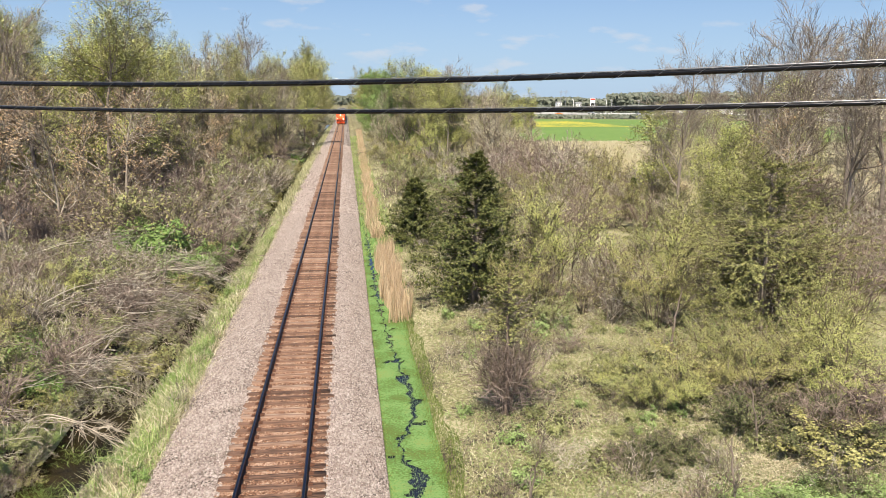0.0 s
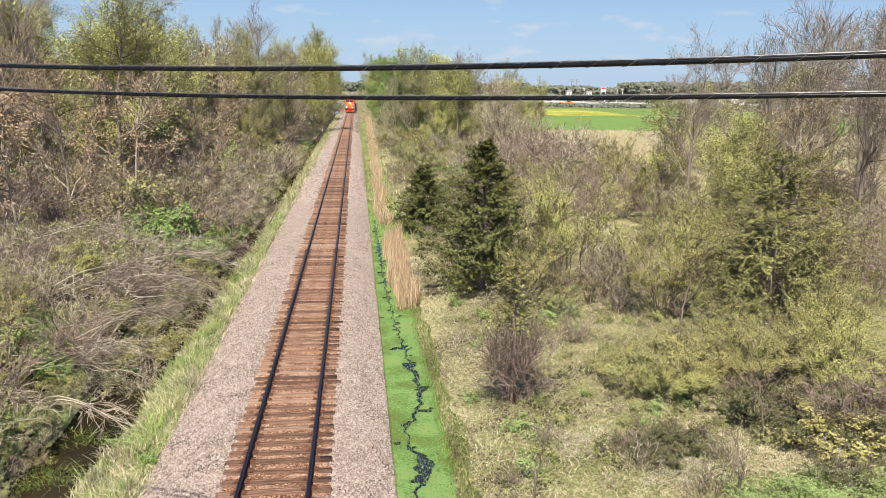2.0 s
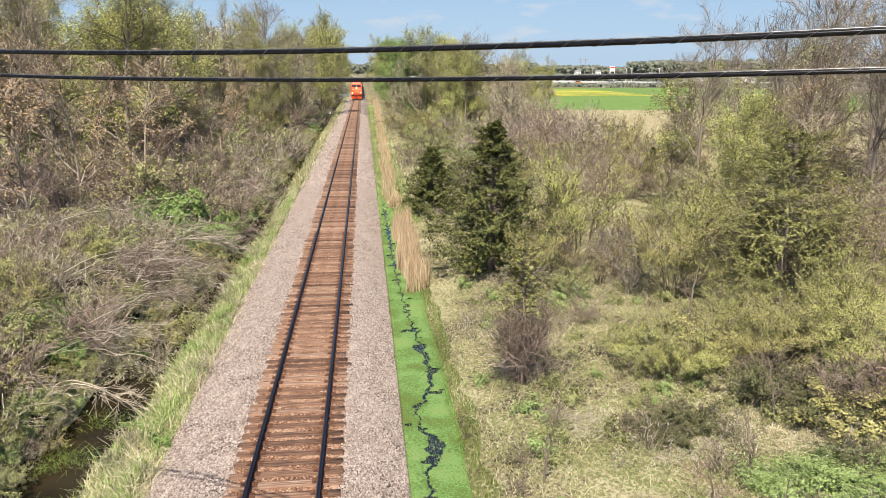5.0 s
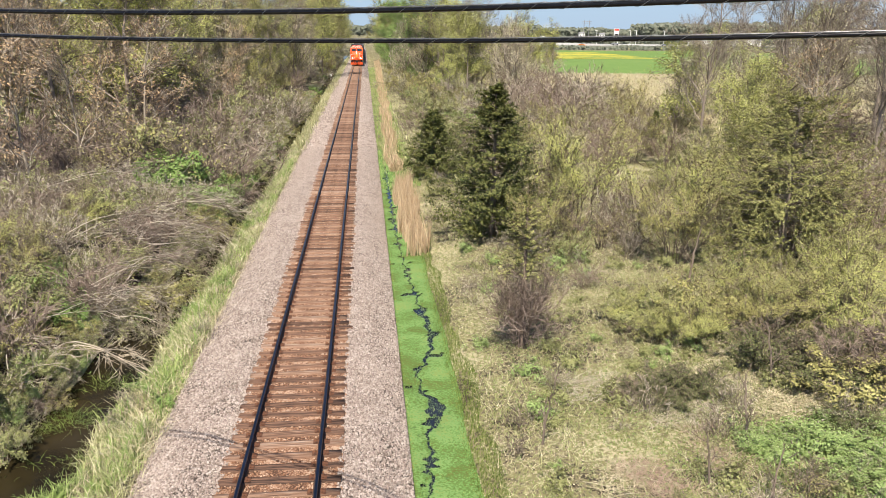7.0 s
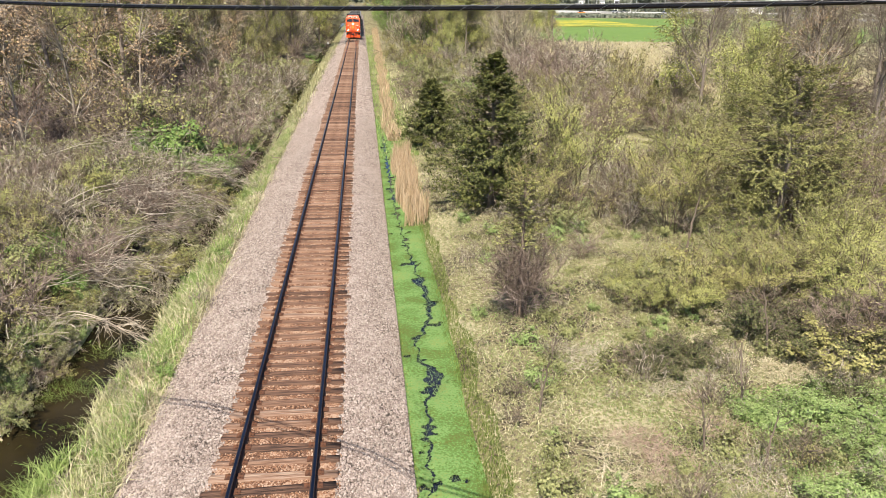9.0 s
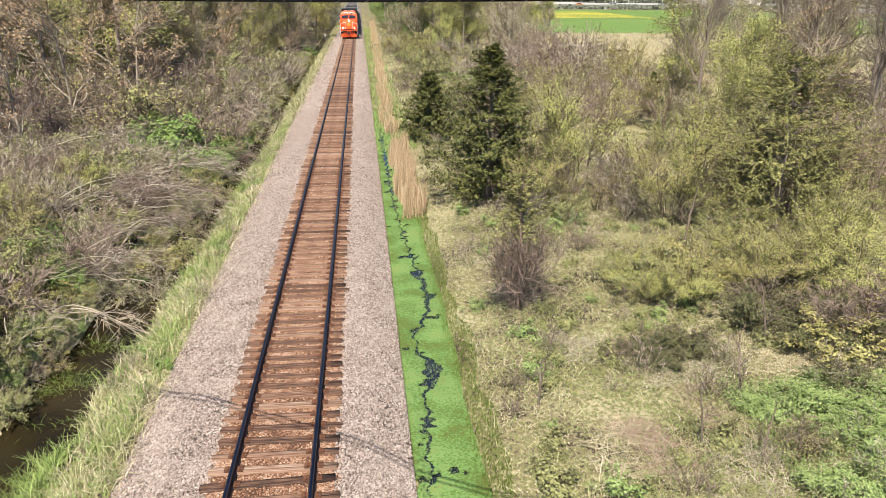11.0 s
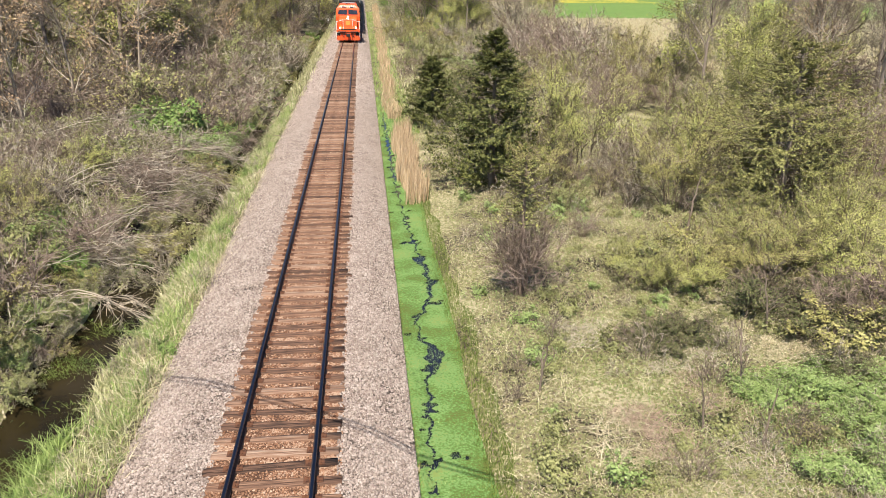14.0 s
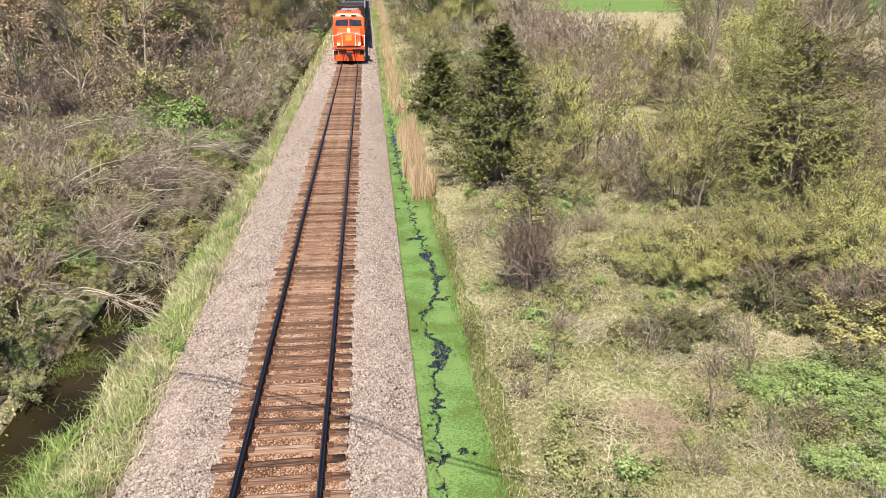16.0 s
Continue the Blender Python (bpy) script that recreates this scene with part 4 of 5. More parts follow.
for k in range(2):
    pat(f"dark{k}", "dark_shrub", zip(("wood", "foliage"), shrub_meshes(170 + k, 1.5, 2.6, 24, 7, 5, 5, 0.04, M_TWIG_DARK, L_DARK, droop=0.1)),
        "low spreading dark olive shrub with bare twigs", "shrub", group="dark shrubs")
pat("greentree", "deciduous_tree", zip(("trunk", "branchwork", "crown"), tree_meshes(240, 12, 5.6, 26, 7, 5, 14, 0.11, M_BARK, L_GREEN, r0=0.15, start=0.06, off=0.25)),
    "bushy tree in bright green spring leaf", "tree", group="trees beside the line")
pat("rusty", "catkin_tree", zip(("trunk", "branchwork", "crown"), tree_meshes(250, 9, 4.2, 22, 7, 6, 2, 0.09, M_TWIG, L_RUST, r0=0.1, start=0.08)),
    "slender tree with rusty buds on pale twigs", "tree", group="trees beside the line")
pat("copse", "wood_edge_tree", zip(("trunk", "branchwork", "crown"), tree_meshes(260, 9, 5.0, 20, 6, 4, 11, 0.11, M_BARK, L_CROWN, r0=0.12, start=0.03, off=0.3)),
    "low bushy tree in olive spring leaf at the wood edge", "tree", group="trees beside the line")
pat("thicket", "wood_edge_tree", zip(("trunk", "branchwork", "crown"), tree_meshes(261, 6, 4.6, 24, 7, 6, 1, 0.10, M_TWIG, L_BUD, r0=0.07, start=0.02, off=0.2)),
    "low twiggy grey tree at the wood edge", "tree", group="trees beside the line")

for k in range(3):
    pat(f"herb{k}", "low_herb", zip(("wood", "foliage"), shrub_meshes(280 + k, 0.5, 0.8, 14, 3, 3, 5, 0.034, M_TWIG, (L_MID, L_PALE, L_GREEN)[k], r0=0.006, thin=0.003, off=0.04)),
        "low leafy herb clump on the meadow", "herb", group="low herbs")
for k in range(2):
    pat(f"twiggy{k}", "dead_weed", zip(("wood", "foliage"), shrub_meshes(290 + k, 0.8, 0.9, 16, 4, 3, 0, 0.05, (M_TWIG, M_TWIG_DARK)[k], None, r0=0.007, thin=0.004)),
        "dry dead weed stalks on the meadow", "weed", group="dead weeds")

pat("sapling", "sapling", zip(("trunk", "branchwork", "crown"), tree_meshes(270, 1.7, 0.8, 6, 3, 2, 0, 0.03, M_TWIG_DARK, None, r0=0.018, start=0.3, twig_thin=0.005, lean=0.12)),
    "thin dark leafless sapling on the meadow", "sapling", group="saplings")

gv = np.random.default_rng(5)


def gz(x, y):
    return float(ground_z(np.array(x), np.array(y)))


def set_plant(key, x, y, s=1.0, sz=None, rz=None, sink=0.03):
    return put(P[key], x, y, gz(x, y) - sink, s, gv.uniform(0, 360) if rz is None else rz, sz)


for x, y, k in [(5.75, 15.3, 1.0), (6.6, 17.7, 0.7), (8.9, 13.4, 0.9), (10.3, 14.6, 1.1), (9.8, 12.6, 0.8), (12.4, 17.4, 1.2), (8.0, 24.4, 1.1), (13.5, 25.5, 1.5)]:
    set_plant("sapling", x, y, k)

# the evergreens and single shrubs on the meadow
fir = plant("juniper_tree", zip(("trunk", "branchwork", "foliage"), fir_meshes(301, 7.0, 5.3, 36, 10, 20, 0.047, M_BARK, L_FIR, cone=0.85, ragged=0.3, low=0.03, shoots=9)), "dark green conical juniper standing on the meadow", "tree")
put(fir, 7.5, 33.2, gz(7.5, 33.2))
fir2 = plant("juniper_tree", zip(("trunk", "branchwork", "foliage"), fir_meshes(302, 4.4, 3.7, 26, 9, 18, 0.050, M_BARK, L_FIR, cone=0.8, low=0.07, ragged=0.26, shoots=9)), "small dark green juniper with a broad skirt", "tree")
put(fir2, 6.1, 47.8, gz(6.1, 47.8))
w, lv = shrub_meshes(303, 2.7, 2.1, 44, 8, 6, 0, 0.03, M_TWIG_RED, None, r0=0.010, lift=0.15, spread=0.85, thin=0.006)
br = plant("dead_juniper", zip(("trunk", "branchwork", "foliage"), fir_meshes(304, 4.3, 1.9, 30, 7, 5, 0.036, M_TWIG_RED, L_CEDAR, cone=0.42, ragged=0.3, low=0.04, needles_from=0.55, shoots=9)), "half-dead juniper, bare reddish twigs with an olive top", "tree")
child("undergrowth", w, br)
put(br, 6.4, 20.9, gz(6.4, 20.9))
ce = plant("cedar_tree", zip(("trunk", "branchwork", "foliage"), fir_meshes(305, 7.0, 7.8, 32, 9, 34, 0.034, M_BARK, L_CEDAR, cone=0.6, ragged=0.35, low=0.06, shoots=9)), "broad olive green cedar, its inner shade put into the spray colours", "tree")
put(ce, 18.4, 28.0, gz(18.4, 28.0))
dc = plant("juniper_tree", zip(("trunk", "branchwork", "foliage"), fir_meshes(306, 3.2, 1.2, 18, 6, 6, 0.09, M_BARK, L_FIR, cone=0.6)), "narrow dark juniper among shrubs", "tree")
put(dc, 24.6, 58.5, gz(24.6, 58.5))

# key shrubs on the meadow: pattern, x, y, size, height size
for key, x, y, s, sz in [
    ("yellow0", 11.4, 33.5, 1.5, 2.0), ("yellow1", 9.2, 30.4, 0.9, 1.1), ("snag1", 10.6, 28.0, 0.5, 0.5), ("bare0", 12.6, 29.5, 0.6, 0.7), ("bare0", 13.6, 31.5, 1.1, 1.2),
    ("yellow1", 14.4, 29.0, 1.2, 1.4), ("yellow1", 20.0, 29.0, 1.3, 1.5), ("bare2", 13.6, 34.5, 1.2, 1.3), ("yellow2", 17.0, 33.0, 1.3, 1.7),
    ("yellow2", 11.4, 20.2, 0.7, 0.6), ("dark1", 12.9, 18.9, 1.0, 0.9), ("mid1", 12.0, 21.8, 0.9, 0.8), ("dark0", 15.4, 17.2, 0.9, 0.8), ("dark1", 17.2, 17.6, 1.0, 0.9), ("yellow0", 14.0, 22.6, 0.8, 0.8), ("dark1", 13.2, 15.2, 0.6, 0.5), ("yellow1", 14.2, 20.8, 0.9, 0.8), ("yellow2", 16.4, 20.0, 1.1, 0.9), ("bare2", 15.3, 17.9, 0.9, 0.7),
    ("mid1", 14.1, 16.8, 0.9, 0.55), ("yellow0", 17.6, 22.6, 1.0, 0.95), ("yellow2", 19.0, 24.6, 1.0, 1.0), ("yellow0", 15.6, 21.4, 0.7, 0.75), ("mid0", 10.6, 21.8, 0.8, 0.6), ("bare3", 16.9, 18.4, 0.9, 0.8), ("red0", 9.6, 25.6, 0.5, 0.5),
    ("bare0", 8.5, 29.5, 0.7, 0.8), ("bare2", 9.9, 31.0, 0.8, 0.9), ("mid2", 8.2, 36.5, 0.9, 1.0), ("bare1", 9.5, 38.5, 1.1, 1.2), ("bare3", 11.5, 40, 1.2, 1.3), ("red1", 10.5, 46, 1.1, 1.1),
    ("green0", 11.5, 70, 1.4, 1.6), ("green1", 9.3, 60, 0.9, 0.9), ("bare1", 6.7, 18.1, 0.25, 0.35), ("bare2", 8.4, 17.2, 0.3, 0.3), ("bare0", 6.2, 45.0, 0.3, 0.5),
    ("pale0", 11.0, 14.4, 0.7, 0.35), ("pale1", 12.4, 14.6, 0.8, 0.4), ("pale0", 11.9, 12.4, 0.8, 0.45), ("pale1", 13.4, 13.2, 0.9, 0.5), ("pale0", 10.9, 11.4, 0.7, 0.5), ("pale1", 12.4, 13.4, 0.7, 0.35),
    ("pale0", 14.4, 14.4, 0.8, 0.45), ("pale1", 13.0, 11.4, 0.8, 0.5), ("bare3", 10.6, 12.6, 0.45, 0.4), ("dark1", 11.3, 12.9, 0.45, 0.4),
    ("dark0", 9.5, 17.8, 0.6, 0.5), ("dark1", 10.3, 17.4, 0.65, 0.55), ("dark1", 9.4, 16.8, 0.5, 0.4), ("dark0", 8.8, 17.6, 0.45, 0.4), ("yellow0", 10.4, 20.4, 0.5, 0.45), ("dark1", 13.5, 17.4, 0.8, 0.6), ("dark0", 14.4, 16.7, 0.8, 0.6), ("dark0", 13.2, 18.6, 0.9, 0.7), ("dark1", 15.8, 18.8, 0.9, 0.8),
    ("red1", 14.6, 17.6, 0.7, 0.8), ("red0", 16.2, 17.4, 0.8, 0.9), ("red1", 13.4, 19.6, 0.6, 0.6), ("yellow2", 9.9, 22.0, 0.5, 0.4), ("yellow0", 11.0, 22.6, 0.55, 0.5), ("yellow1", 12.8, 21.2, 0.6, 0.55), ("bare0", 13.0, 32.4, 0.8, 0.9), ("bare3", 11.9, 31.0, 0.7, 0.8), ("mid2", 10.0, 29.2, 0.6, 0.7),
]:
    set_plant(key, x, y, s, sz)


def scatter(keys, n, x0, x1, y0, y1, s0, s1, gap, near=1.0, keep=None, tall=1.0):
    """Plants strewn over a stretch of ground, none closer than gap."""
    have, tries = [], 0
    while len(have) < n and tries < n * 40:
        tries += 1
        x, y = gv.uniform(x0, x1), y0 + (y1 - y0) * gv.uniform() ** near
        if keep is not None and not keep(x, y):
            continue
        if any((x - a) ** 2 + (y - b) ** 2 < gap * gap for a, b in have):
            continue
        have.append((x, y))
        s = gv.uniform(s0, s1)
        set_plant(keys[int(gv.integers(len(keys)))], x, y, s, s * gv.uniform(0.85, 1.2) * tall)


scatter(["herb0", "herb0", "herb0", "twiggy0", "twiggy1", "herb1", "twiggy0"], 150, 5.0, 19, 10, 30, 0.5, 1.3, 0.45, near=1.1, keep=lambda x, y: x < 5 + 0.58 * y)
scatter(["herb0", "herb1", "twiggy0"], 60, 5.0, 12, 28, 60, 0.7, 1.5, 0.6)
scatter(["herb0", "herb2", "twiggy0"], 40, -4.7, -3.3, 11, 50, 0.4, 0.9, 0.5, near=1.3)
# the far bank of the creek: thickets, then trees
BANK = ["bare0", "bare1", "bare2", "bare3", "red0", "red1", "bare0", "bare2", "mid0", "dark0", "mid2", "snag0", "snag1", "bare3"]
scatter(BANK, 100, -17, -7.4, 17.2, 42, 0.6, 1.15, 0.9, keep=lambda x, y: x < -7.4 - 0.14 * max(0, 22 - y) or y > 22)
scatter(["snag0", "snag1"], 14, -15, -7.6, 19, 60, 0.6, 1.0, 1.6)
scatter(BANK, 80, -22, -5.7, 42, 85, 1.0, 1.9, 1.5)
scatter(["mid0", "mid1", "bare1", "pale0", "bare2"], 24, -9.5, -7.3, 16.6, 30, 0.35, 0.6, 0.9)
scatter(["bare0", "red0", "mid0", "mid1", "bare1", "yellow1", "copse", "thicket"], 70, -26, -5.8, 85, 190, 0.9, 1.6, 2.4)
scatter(["copse", "thicket", "rusty"], 34, -44, -14, 58, 130, 0.8, 1.3, 3.0)
scatter(["copse", "thicket", "tree0"], 26, -16, -7, 190, 400, 1.0, 1.5, 3.5)
scatter(["bare2", "bare3", "rusty"], 26, -26, -13, 34, 75, 0.8, 1.3, 2.0)
for key, x, y, s in [("green0", -8.0, 42.5, 1.9), ("green1", -6.4, 41.5, 1.3), ("green0", -5.9, 44.5, 1.1), ("green1", -9.4, 43.0, 1.5), ("pale0", -6.6, 39.5, 1.2), ("green1", -8.0, 24.0, 0.8), ("green0", -9.4, 26.0, 0.9), ("green1", -10.6, 29, 0.6), ("yellow0", -11.6, 27.5, 1.0), ("yellow2", -10.4, 34.0, 0.8), ("pale0", -7.4, 17.8, 0.5), ("pale1", -7.2, 23.8, 0.5), ("yellow1", -10.2, 26.2, 0.8)]:
    set_plant(key, x, y, s, s)
scatter(["mid0", "bare1", "green1", "mid1", "bare0"], 46, -7.2, -5.3, 40, 200, 0.45, 0.9, 1.5, near=1.4)
scatter(["mid0", "mid1", "bare1", "bare2", "pale1"], 20, -7.5, -6.55, 16.6, 24, 0.28, 0.45, 0.5)
scatter(["mid0", "mid1", "bare1", "green1", "mid2"], 70, -6.4, -5.2, 24, 115, 0.4, 0.75, 0.9, near=1.3)
# wood on the creek side
for key, x, y, s in [
    ("tree0", -16.5, 62, 1.15), ("baretree0", -21.0, 60, 1.1), ("rusty", -22.5, 56, 1.0), ("rusty", -24.5, 62, 1.05), ("rusty", -17, 58, 0.9), ("baretree1", -11.9, 118, 1.35), ("tree1", -13.5, 70, 0.8), ("tree2", -18, 74, 0.95),
    ("tree1", -22, 80, 1.0), ("tree0", -16, 86, 0.95), ("tree2", -12.5, 92, 0.8), ("tree1", -19, 98, 1.1), ("rusty", -10.8, 66, 0.75), ("rusty", -11.2, 78, 0.9), ("tree0", -12, 106, 0.85), ("tree2", -15, 112, 1.0),
    ("baretree0", -9.8, 130, 1.1), ("tree1", -11, 124, 0.9), ("tree2", -13.5, 134, 1.1), ("tree0", -9.5, 142, 0.95), ("tree1", -12, 150, 1.15), ("tree2", -9, 160, 1.0), ("tree0", -12, 168, 1.2), ("baretree1", -9, 175, 1.1),
    ("tree1", -10, 188, 1.2), ("tree2", -13, 200, 1.3), ("tree0", -9, 212, 1.2), ("tree1", -11, 228, 1.3), ("tree2", -9, 246, 1.3), ("tree0", -12, 262, 1.4), ("tree1", -9, 282, 1.4), ("tree2", -10, 310, 1.5), ("tree0", -9, 345, 1.5), ("tree1", -9, 385, 1.5),
    ("tree2", -27, 66, 1.05), ("tree0", -30, 78, 1.15), ("tree1", -26, 92, 1.2), ("tree2", -34, 96, 1.3), ("tree0", -24, 110, 1.3), ("tree1", -30, 120, 1.3), ("tree2", -22, 130, 1.2), ("tree0", -40, 110, 1.3), ("tree1", -38, 82, 1.1), ("tree0", -20, 150, 1.3), ("tree2", -24, 175, 1.4),
]:
    set_plant(key, x, y, s)
# wood on the meadow side
scatter(["bare0", "red0", "red1", "mid0", "bare1"], 26, 6.5, 16, 55, 110, 0.8, 1.4, 2.0)
scatter(["mid0", "yellow1", "bare1", "mid1", "copse", "thicket"], 34, 6.4, 20, 100, 190, 1.0, 1.5, 2.4)
scatter(["bare0", "bare1", "thicket", "bare2"], 26, 17, 44, 84, 138, 0.9, 1.5, 2.4, keep=lambda x, y: 0.19 * y < x < 0.27 * y + 1)
scatter(["green0", "green1", "mid0", "mid1"], 26, 7.5, 14, 58, 125, 0.9, 1.5, 2.0)
scatter(["copse", "greentree", "thicket"], 24, 7.5, 16, 190, 400, 0.9, 1.4, 3.5)
scatter(["copse", "thicket", "bare0", "tree1"], 20, 16, 44, 110, 170, 0.6, 0.95, 3.5, keep=lambda x, y: x < 0.245 * y + 2)
for key, x, y, s in [
    ("greentree", 11.5, 128, 1.0), ("greentree", 9.6, 142, 0.9), ("greentree", 9.5, 160, 1.05), ("tree1", 13.5, 118, 0.8), ("baretree0", 17.5, 112, 1.05), ("tree0", 15.5, 104, 0.75), ("baretree1", 20, 120, 0.95), ("tree1", 18, 132, 0.9),
    ("tree2", 14, 146, 1.0), ("greentree", 9, 182, 1.1), ("tree1", 11, 200, 1.1), ("greentree", 9, 222, 1.2), ("tree2", 10, 248, 1.2), ("greentree", 9, 280, 1.3), ("tree1", 10, 315, 1.4), ("tree2", 9, 360, 1.5), ("tree0", 22, 150, 0.9), ("tree0", 12.5, 100, 0.6), ("tree1", 24, 128, 0.7),
    ("baretree0", 31, 52, 1.0), ("baretree1", 36, 57, 1.15), ("baretree0", 40, 50, 1.15), ("baretree1", 34.5, 46, 0.95), ("rusty", 30, 46, 0.85), ("baretree0", 44, 60, 1.2), ("tree1", 27.5, 50, 0.62), ("copse", 26.0, 47, 0.62), ("copse", 29.0, 52, 0.72), ("copse", 24.4, 43.5, 0.5), ("baretree1", 29, 60, 0.95), ("rusty", 38, 44, 0.9), ("baretree1", 47, 70, 1.2), ("tree0", 41, 66, 0.8),
]:
    set_plant(key, x, y, s)
scatter(["bare0", "red0", "bare1", "bare2", "red1"], 60, 20, 46, 28, 66, 0.9, 1.7, 1.7, keep=lambda x, y: x > 0.56 * y)
scatter(["thicket", "baretree0", "baretree1", "copse"], 26, 28, 75, 52, 120, 0.7, 1.1, 3.2, keep=lambda x, y: 0.42 * y + 1 < x < 0.78 * y)
scatter(["bare0", "bare1", "red0", "bare2"], 18, 15, 34, 66, 104, 1.5, 2.2, 2.4, keep=lambda x, y: 0.19 * y < x < 0.335 * y)
scatter(["bare1", "bare0", "red0", "mid0", "yellow1", "bare0"], 52, 9, 32, 48, 98, 0.9, 1.5, 2.2, keep=lambda x, y: x < 0.36 * y + 2)
scatter(["bare0", "bare1", "bare2", "bare3", "mid0"], 60, 14, 38, 50, 84, 0.8, 1.2, 1.7, keep=lambda x, y: 0.2 * y + 2 < x < 0.46 * y + 2)
scatter(["bare0", "yellow1", "mid0"], 9, 19, 27, 33, 46, 0.8, 1.4, 2.2)

# fallen branches hanging over the creek


def brush(name, seed, base, tip, n, spread, mat, label, thick=0.035, group="fallen branches over the creek", rise=1.0):
    g = np.random.default_rng(seed)
    base, tip = np.array(base, float), np.array(tip, float)
    k = 8
    s = np.linspace(0, 1, k)[None, :, None]
    b = base + g.normal(size=(n, 1, 3)) * np.array([spread * 0.5, spread, 0.1])
    t = tip + g.normal(size=(n, 1, 3)) * np.array([spread * 0.6, spread, 0.25])
    p = b * (1 - s) + t * s
    p[:, :, 2] += rise * (np.sin(np.pi * s[:, :, 0]) * g.uniform(0.1, 0.5, (n, 1)))
    p[:, 1:] += g.normal(size=(n, k - 1, 3)) * 0.05
    r = thick * g.uniform(0.4, 1.0, n)[:, None] * np.linspace(1, 0.25, k)[None]
    p1, r1 = fork(p, r, 8, 1.0, 0.6, g, 5, -0.05)
    p2, r2 = fork(p1, np.maximum(r1, 0.006), 5, 0.5, 0.7, g, 3, 0)
    me = mesh_of(name, *join([tubes(p, r, 5), tubes(p1, np.maximum(r1, 0.006)), ribbons(p2, np.maximum(r2, 0.005), g)]), mat)
    return tagged(new(name, me), label, "fallen branch", group)


brush("fallen_branch", 1, (-7.4, 21.5, -0.6), (-4.4, 20.7, -0.95), 4, 0.2, M_DEADWOOD, "pale dead branch fallen across the creek", 0.03)
brush("fallen_branch", 2, (-8.2, 22.6, 0.1), (-4.9, 25.2, -0.5), 8, 0.6, M_TWIG, "pale dead branches leaning over the creek", 0.022)
brush("fallen_branch", 3, (-8.0, 26.5, 0.3), (-5.0, 29.5, -0.5), 8, 0.7, M_TWIG, "grey fallen brush over the creek", 0.02)
brush("fallen_branch", 4, (-7.6, 31.5, 0.5), (-4.9, 34.5, -0.3), 8, 0.8, M_TWIG, "grey fallen brush over the creek", 0.02)
brush("fallen_branch", 5, (-7.4, 36.0, 0.7), (-4.6, 39.0, -0.1), 9, 0.8, M_TWIG, "grey arching brush over the creek", 0.02)
brush("fallen_branch", 6, (-9.5, 28.0, 0.8), (-6.2, 33.0, 0.5), 8, 1.2, M_TWIG, "grey fallen brush on the bank", 0.022)
brush("fallen_branch", 7, (-12.5, 38.0, 1.3), (-7.5, 42.0, 1.2), 9, 1.6, M_TWIG, "grey fallen brush on the bank", 0.022)
brush("fallen_branch", 8, (-14, 50.0, 1.6), (-8.0, 56.0, 1.6), 10, 2.2, M_TWIG, "grey tangled brush on the bank", 0.02)

for k, (y, x0, zb) in enumerate([(24.0, -7.2, -0.3), (28.2, -7.0, 0.1), (30.4, -6.8, 0.2), (33.0, -6.8, 0.3), (37.6, -6.6, 0.4), (40.5, -6.4, 0.5), (52.0, -6.6, 0.5), (57, -6.4, 0.5)]):
    brush("fallen_branch", 20 + k, (x0, y, zb), (x0 + 2.4, y + 1.6, -0.8), 7, 0.5, (M_TWIG, M_TWIG_RED)[k % 2], "tangled fallen brush over the creek edge", 0.018)
brush("fallen_branch", 40, (-7.6, 55.5, 1.2), (-5.3, 53.5, -0.9), 3, 0.15, M_TWIG_DARK, "dark broken bough arching down to the creek", 0.07)

for k in range(14):
    g = np.random.default_rng(90 + k)
    x, y = g.uniform(-14, -7.6), g.uniform(19, 56)
    a, ln, z = g.uniform(-0.9, 0.9), g.uniform(2.2, 4.2), g.uniform(0.3, 1.3)
    brush("fallen_branch", 90 + k, (x, y, gz(x, y) + z), (x + ln * math.cos(a), y + ln * math.sin(a), gz(x, y) + 0.2 * z), 4, 0.5, (M_DEADWOOD, M_TWIG)[k % 2], "bleached fallen branches lying in the thicket", 0.02, "fallen branches in the thicket")


def litter(name, n, xf, y0, y1, size, mat, label, seed, near=1.3, high=0.2, patch=0.0, f=0.7, category="ground cover"):
    """Small leaves lying on or growing just above the ground, in patches."""
    g = np.random.default_rng(seed)
    y = y0 + (y1 - y0) * g.uniform(0, 1, n) ** near
    x = xf(g.uniform(0, 1, n), y)
    ok = vnoise(x, y, f, seed) + g.normal(size=n) * 0.12 > patch
    x, y = x[ok], y[ok]
    z = ground_z(x, y) + 0.02 + high * g.uniform(0, 1, len(x)) ** 2
    v, fc = cards(np.stack([x, y, z], -1), size, g, up=0.3)
    return tagged(new(name, mesh_of(name, v, fc, mat)), label, category, kind="stuff")


MEADOW = lambda u, y: 4.6 + (5 + y * 0.55) * u
BANKSIDE = lambda u, y: -6.3 - 12 * u
litter("meadow_herbs", 110000, MEADOW, 9.5, 40, 0.030, L_MID, "low green herbs among the straw", 51, high=0.22, patch=-0.02)
litter("meadow_herbs", 46000, MEADOW, 9.5, 40, 0.028, L_GREEN, "low fresh green herbs among the straw", 52, high=0.2, patch=0.12)
litter("dead_leaves", 50000, MEADOW, 9.5, 40, 0.026, G_DRY, "pale dead leaves and straw on the meadow", 53, high=0.06, patch=-0.2)
litter("ground_cover", 16000, lambda u, y: 10.2 + 5.4 * u, 10, 15.6, 0.042, L_PALE, "pale green leafy ground cover on the meadow", 57, near=1.0, high=0.3, patch=0.05, f=1.1)
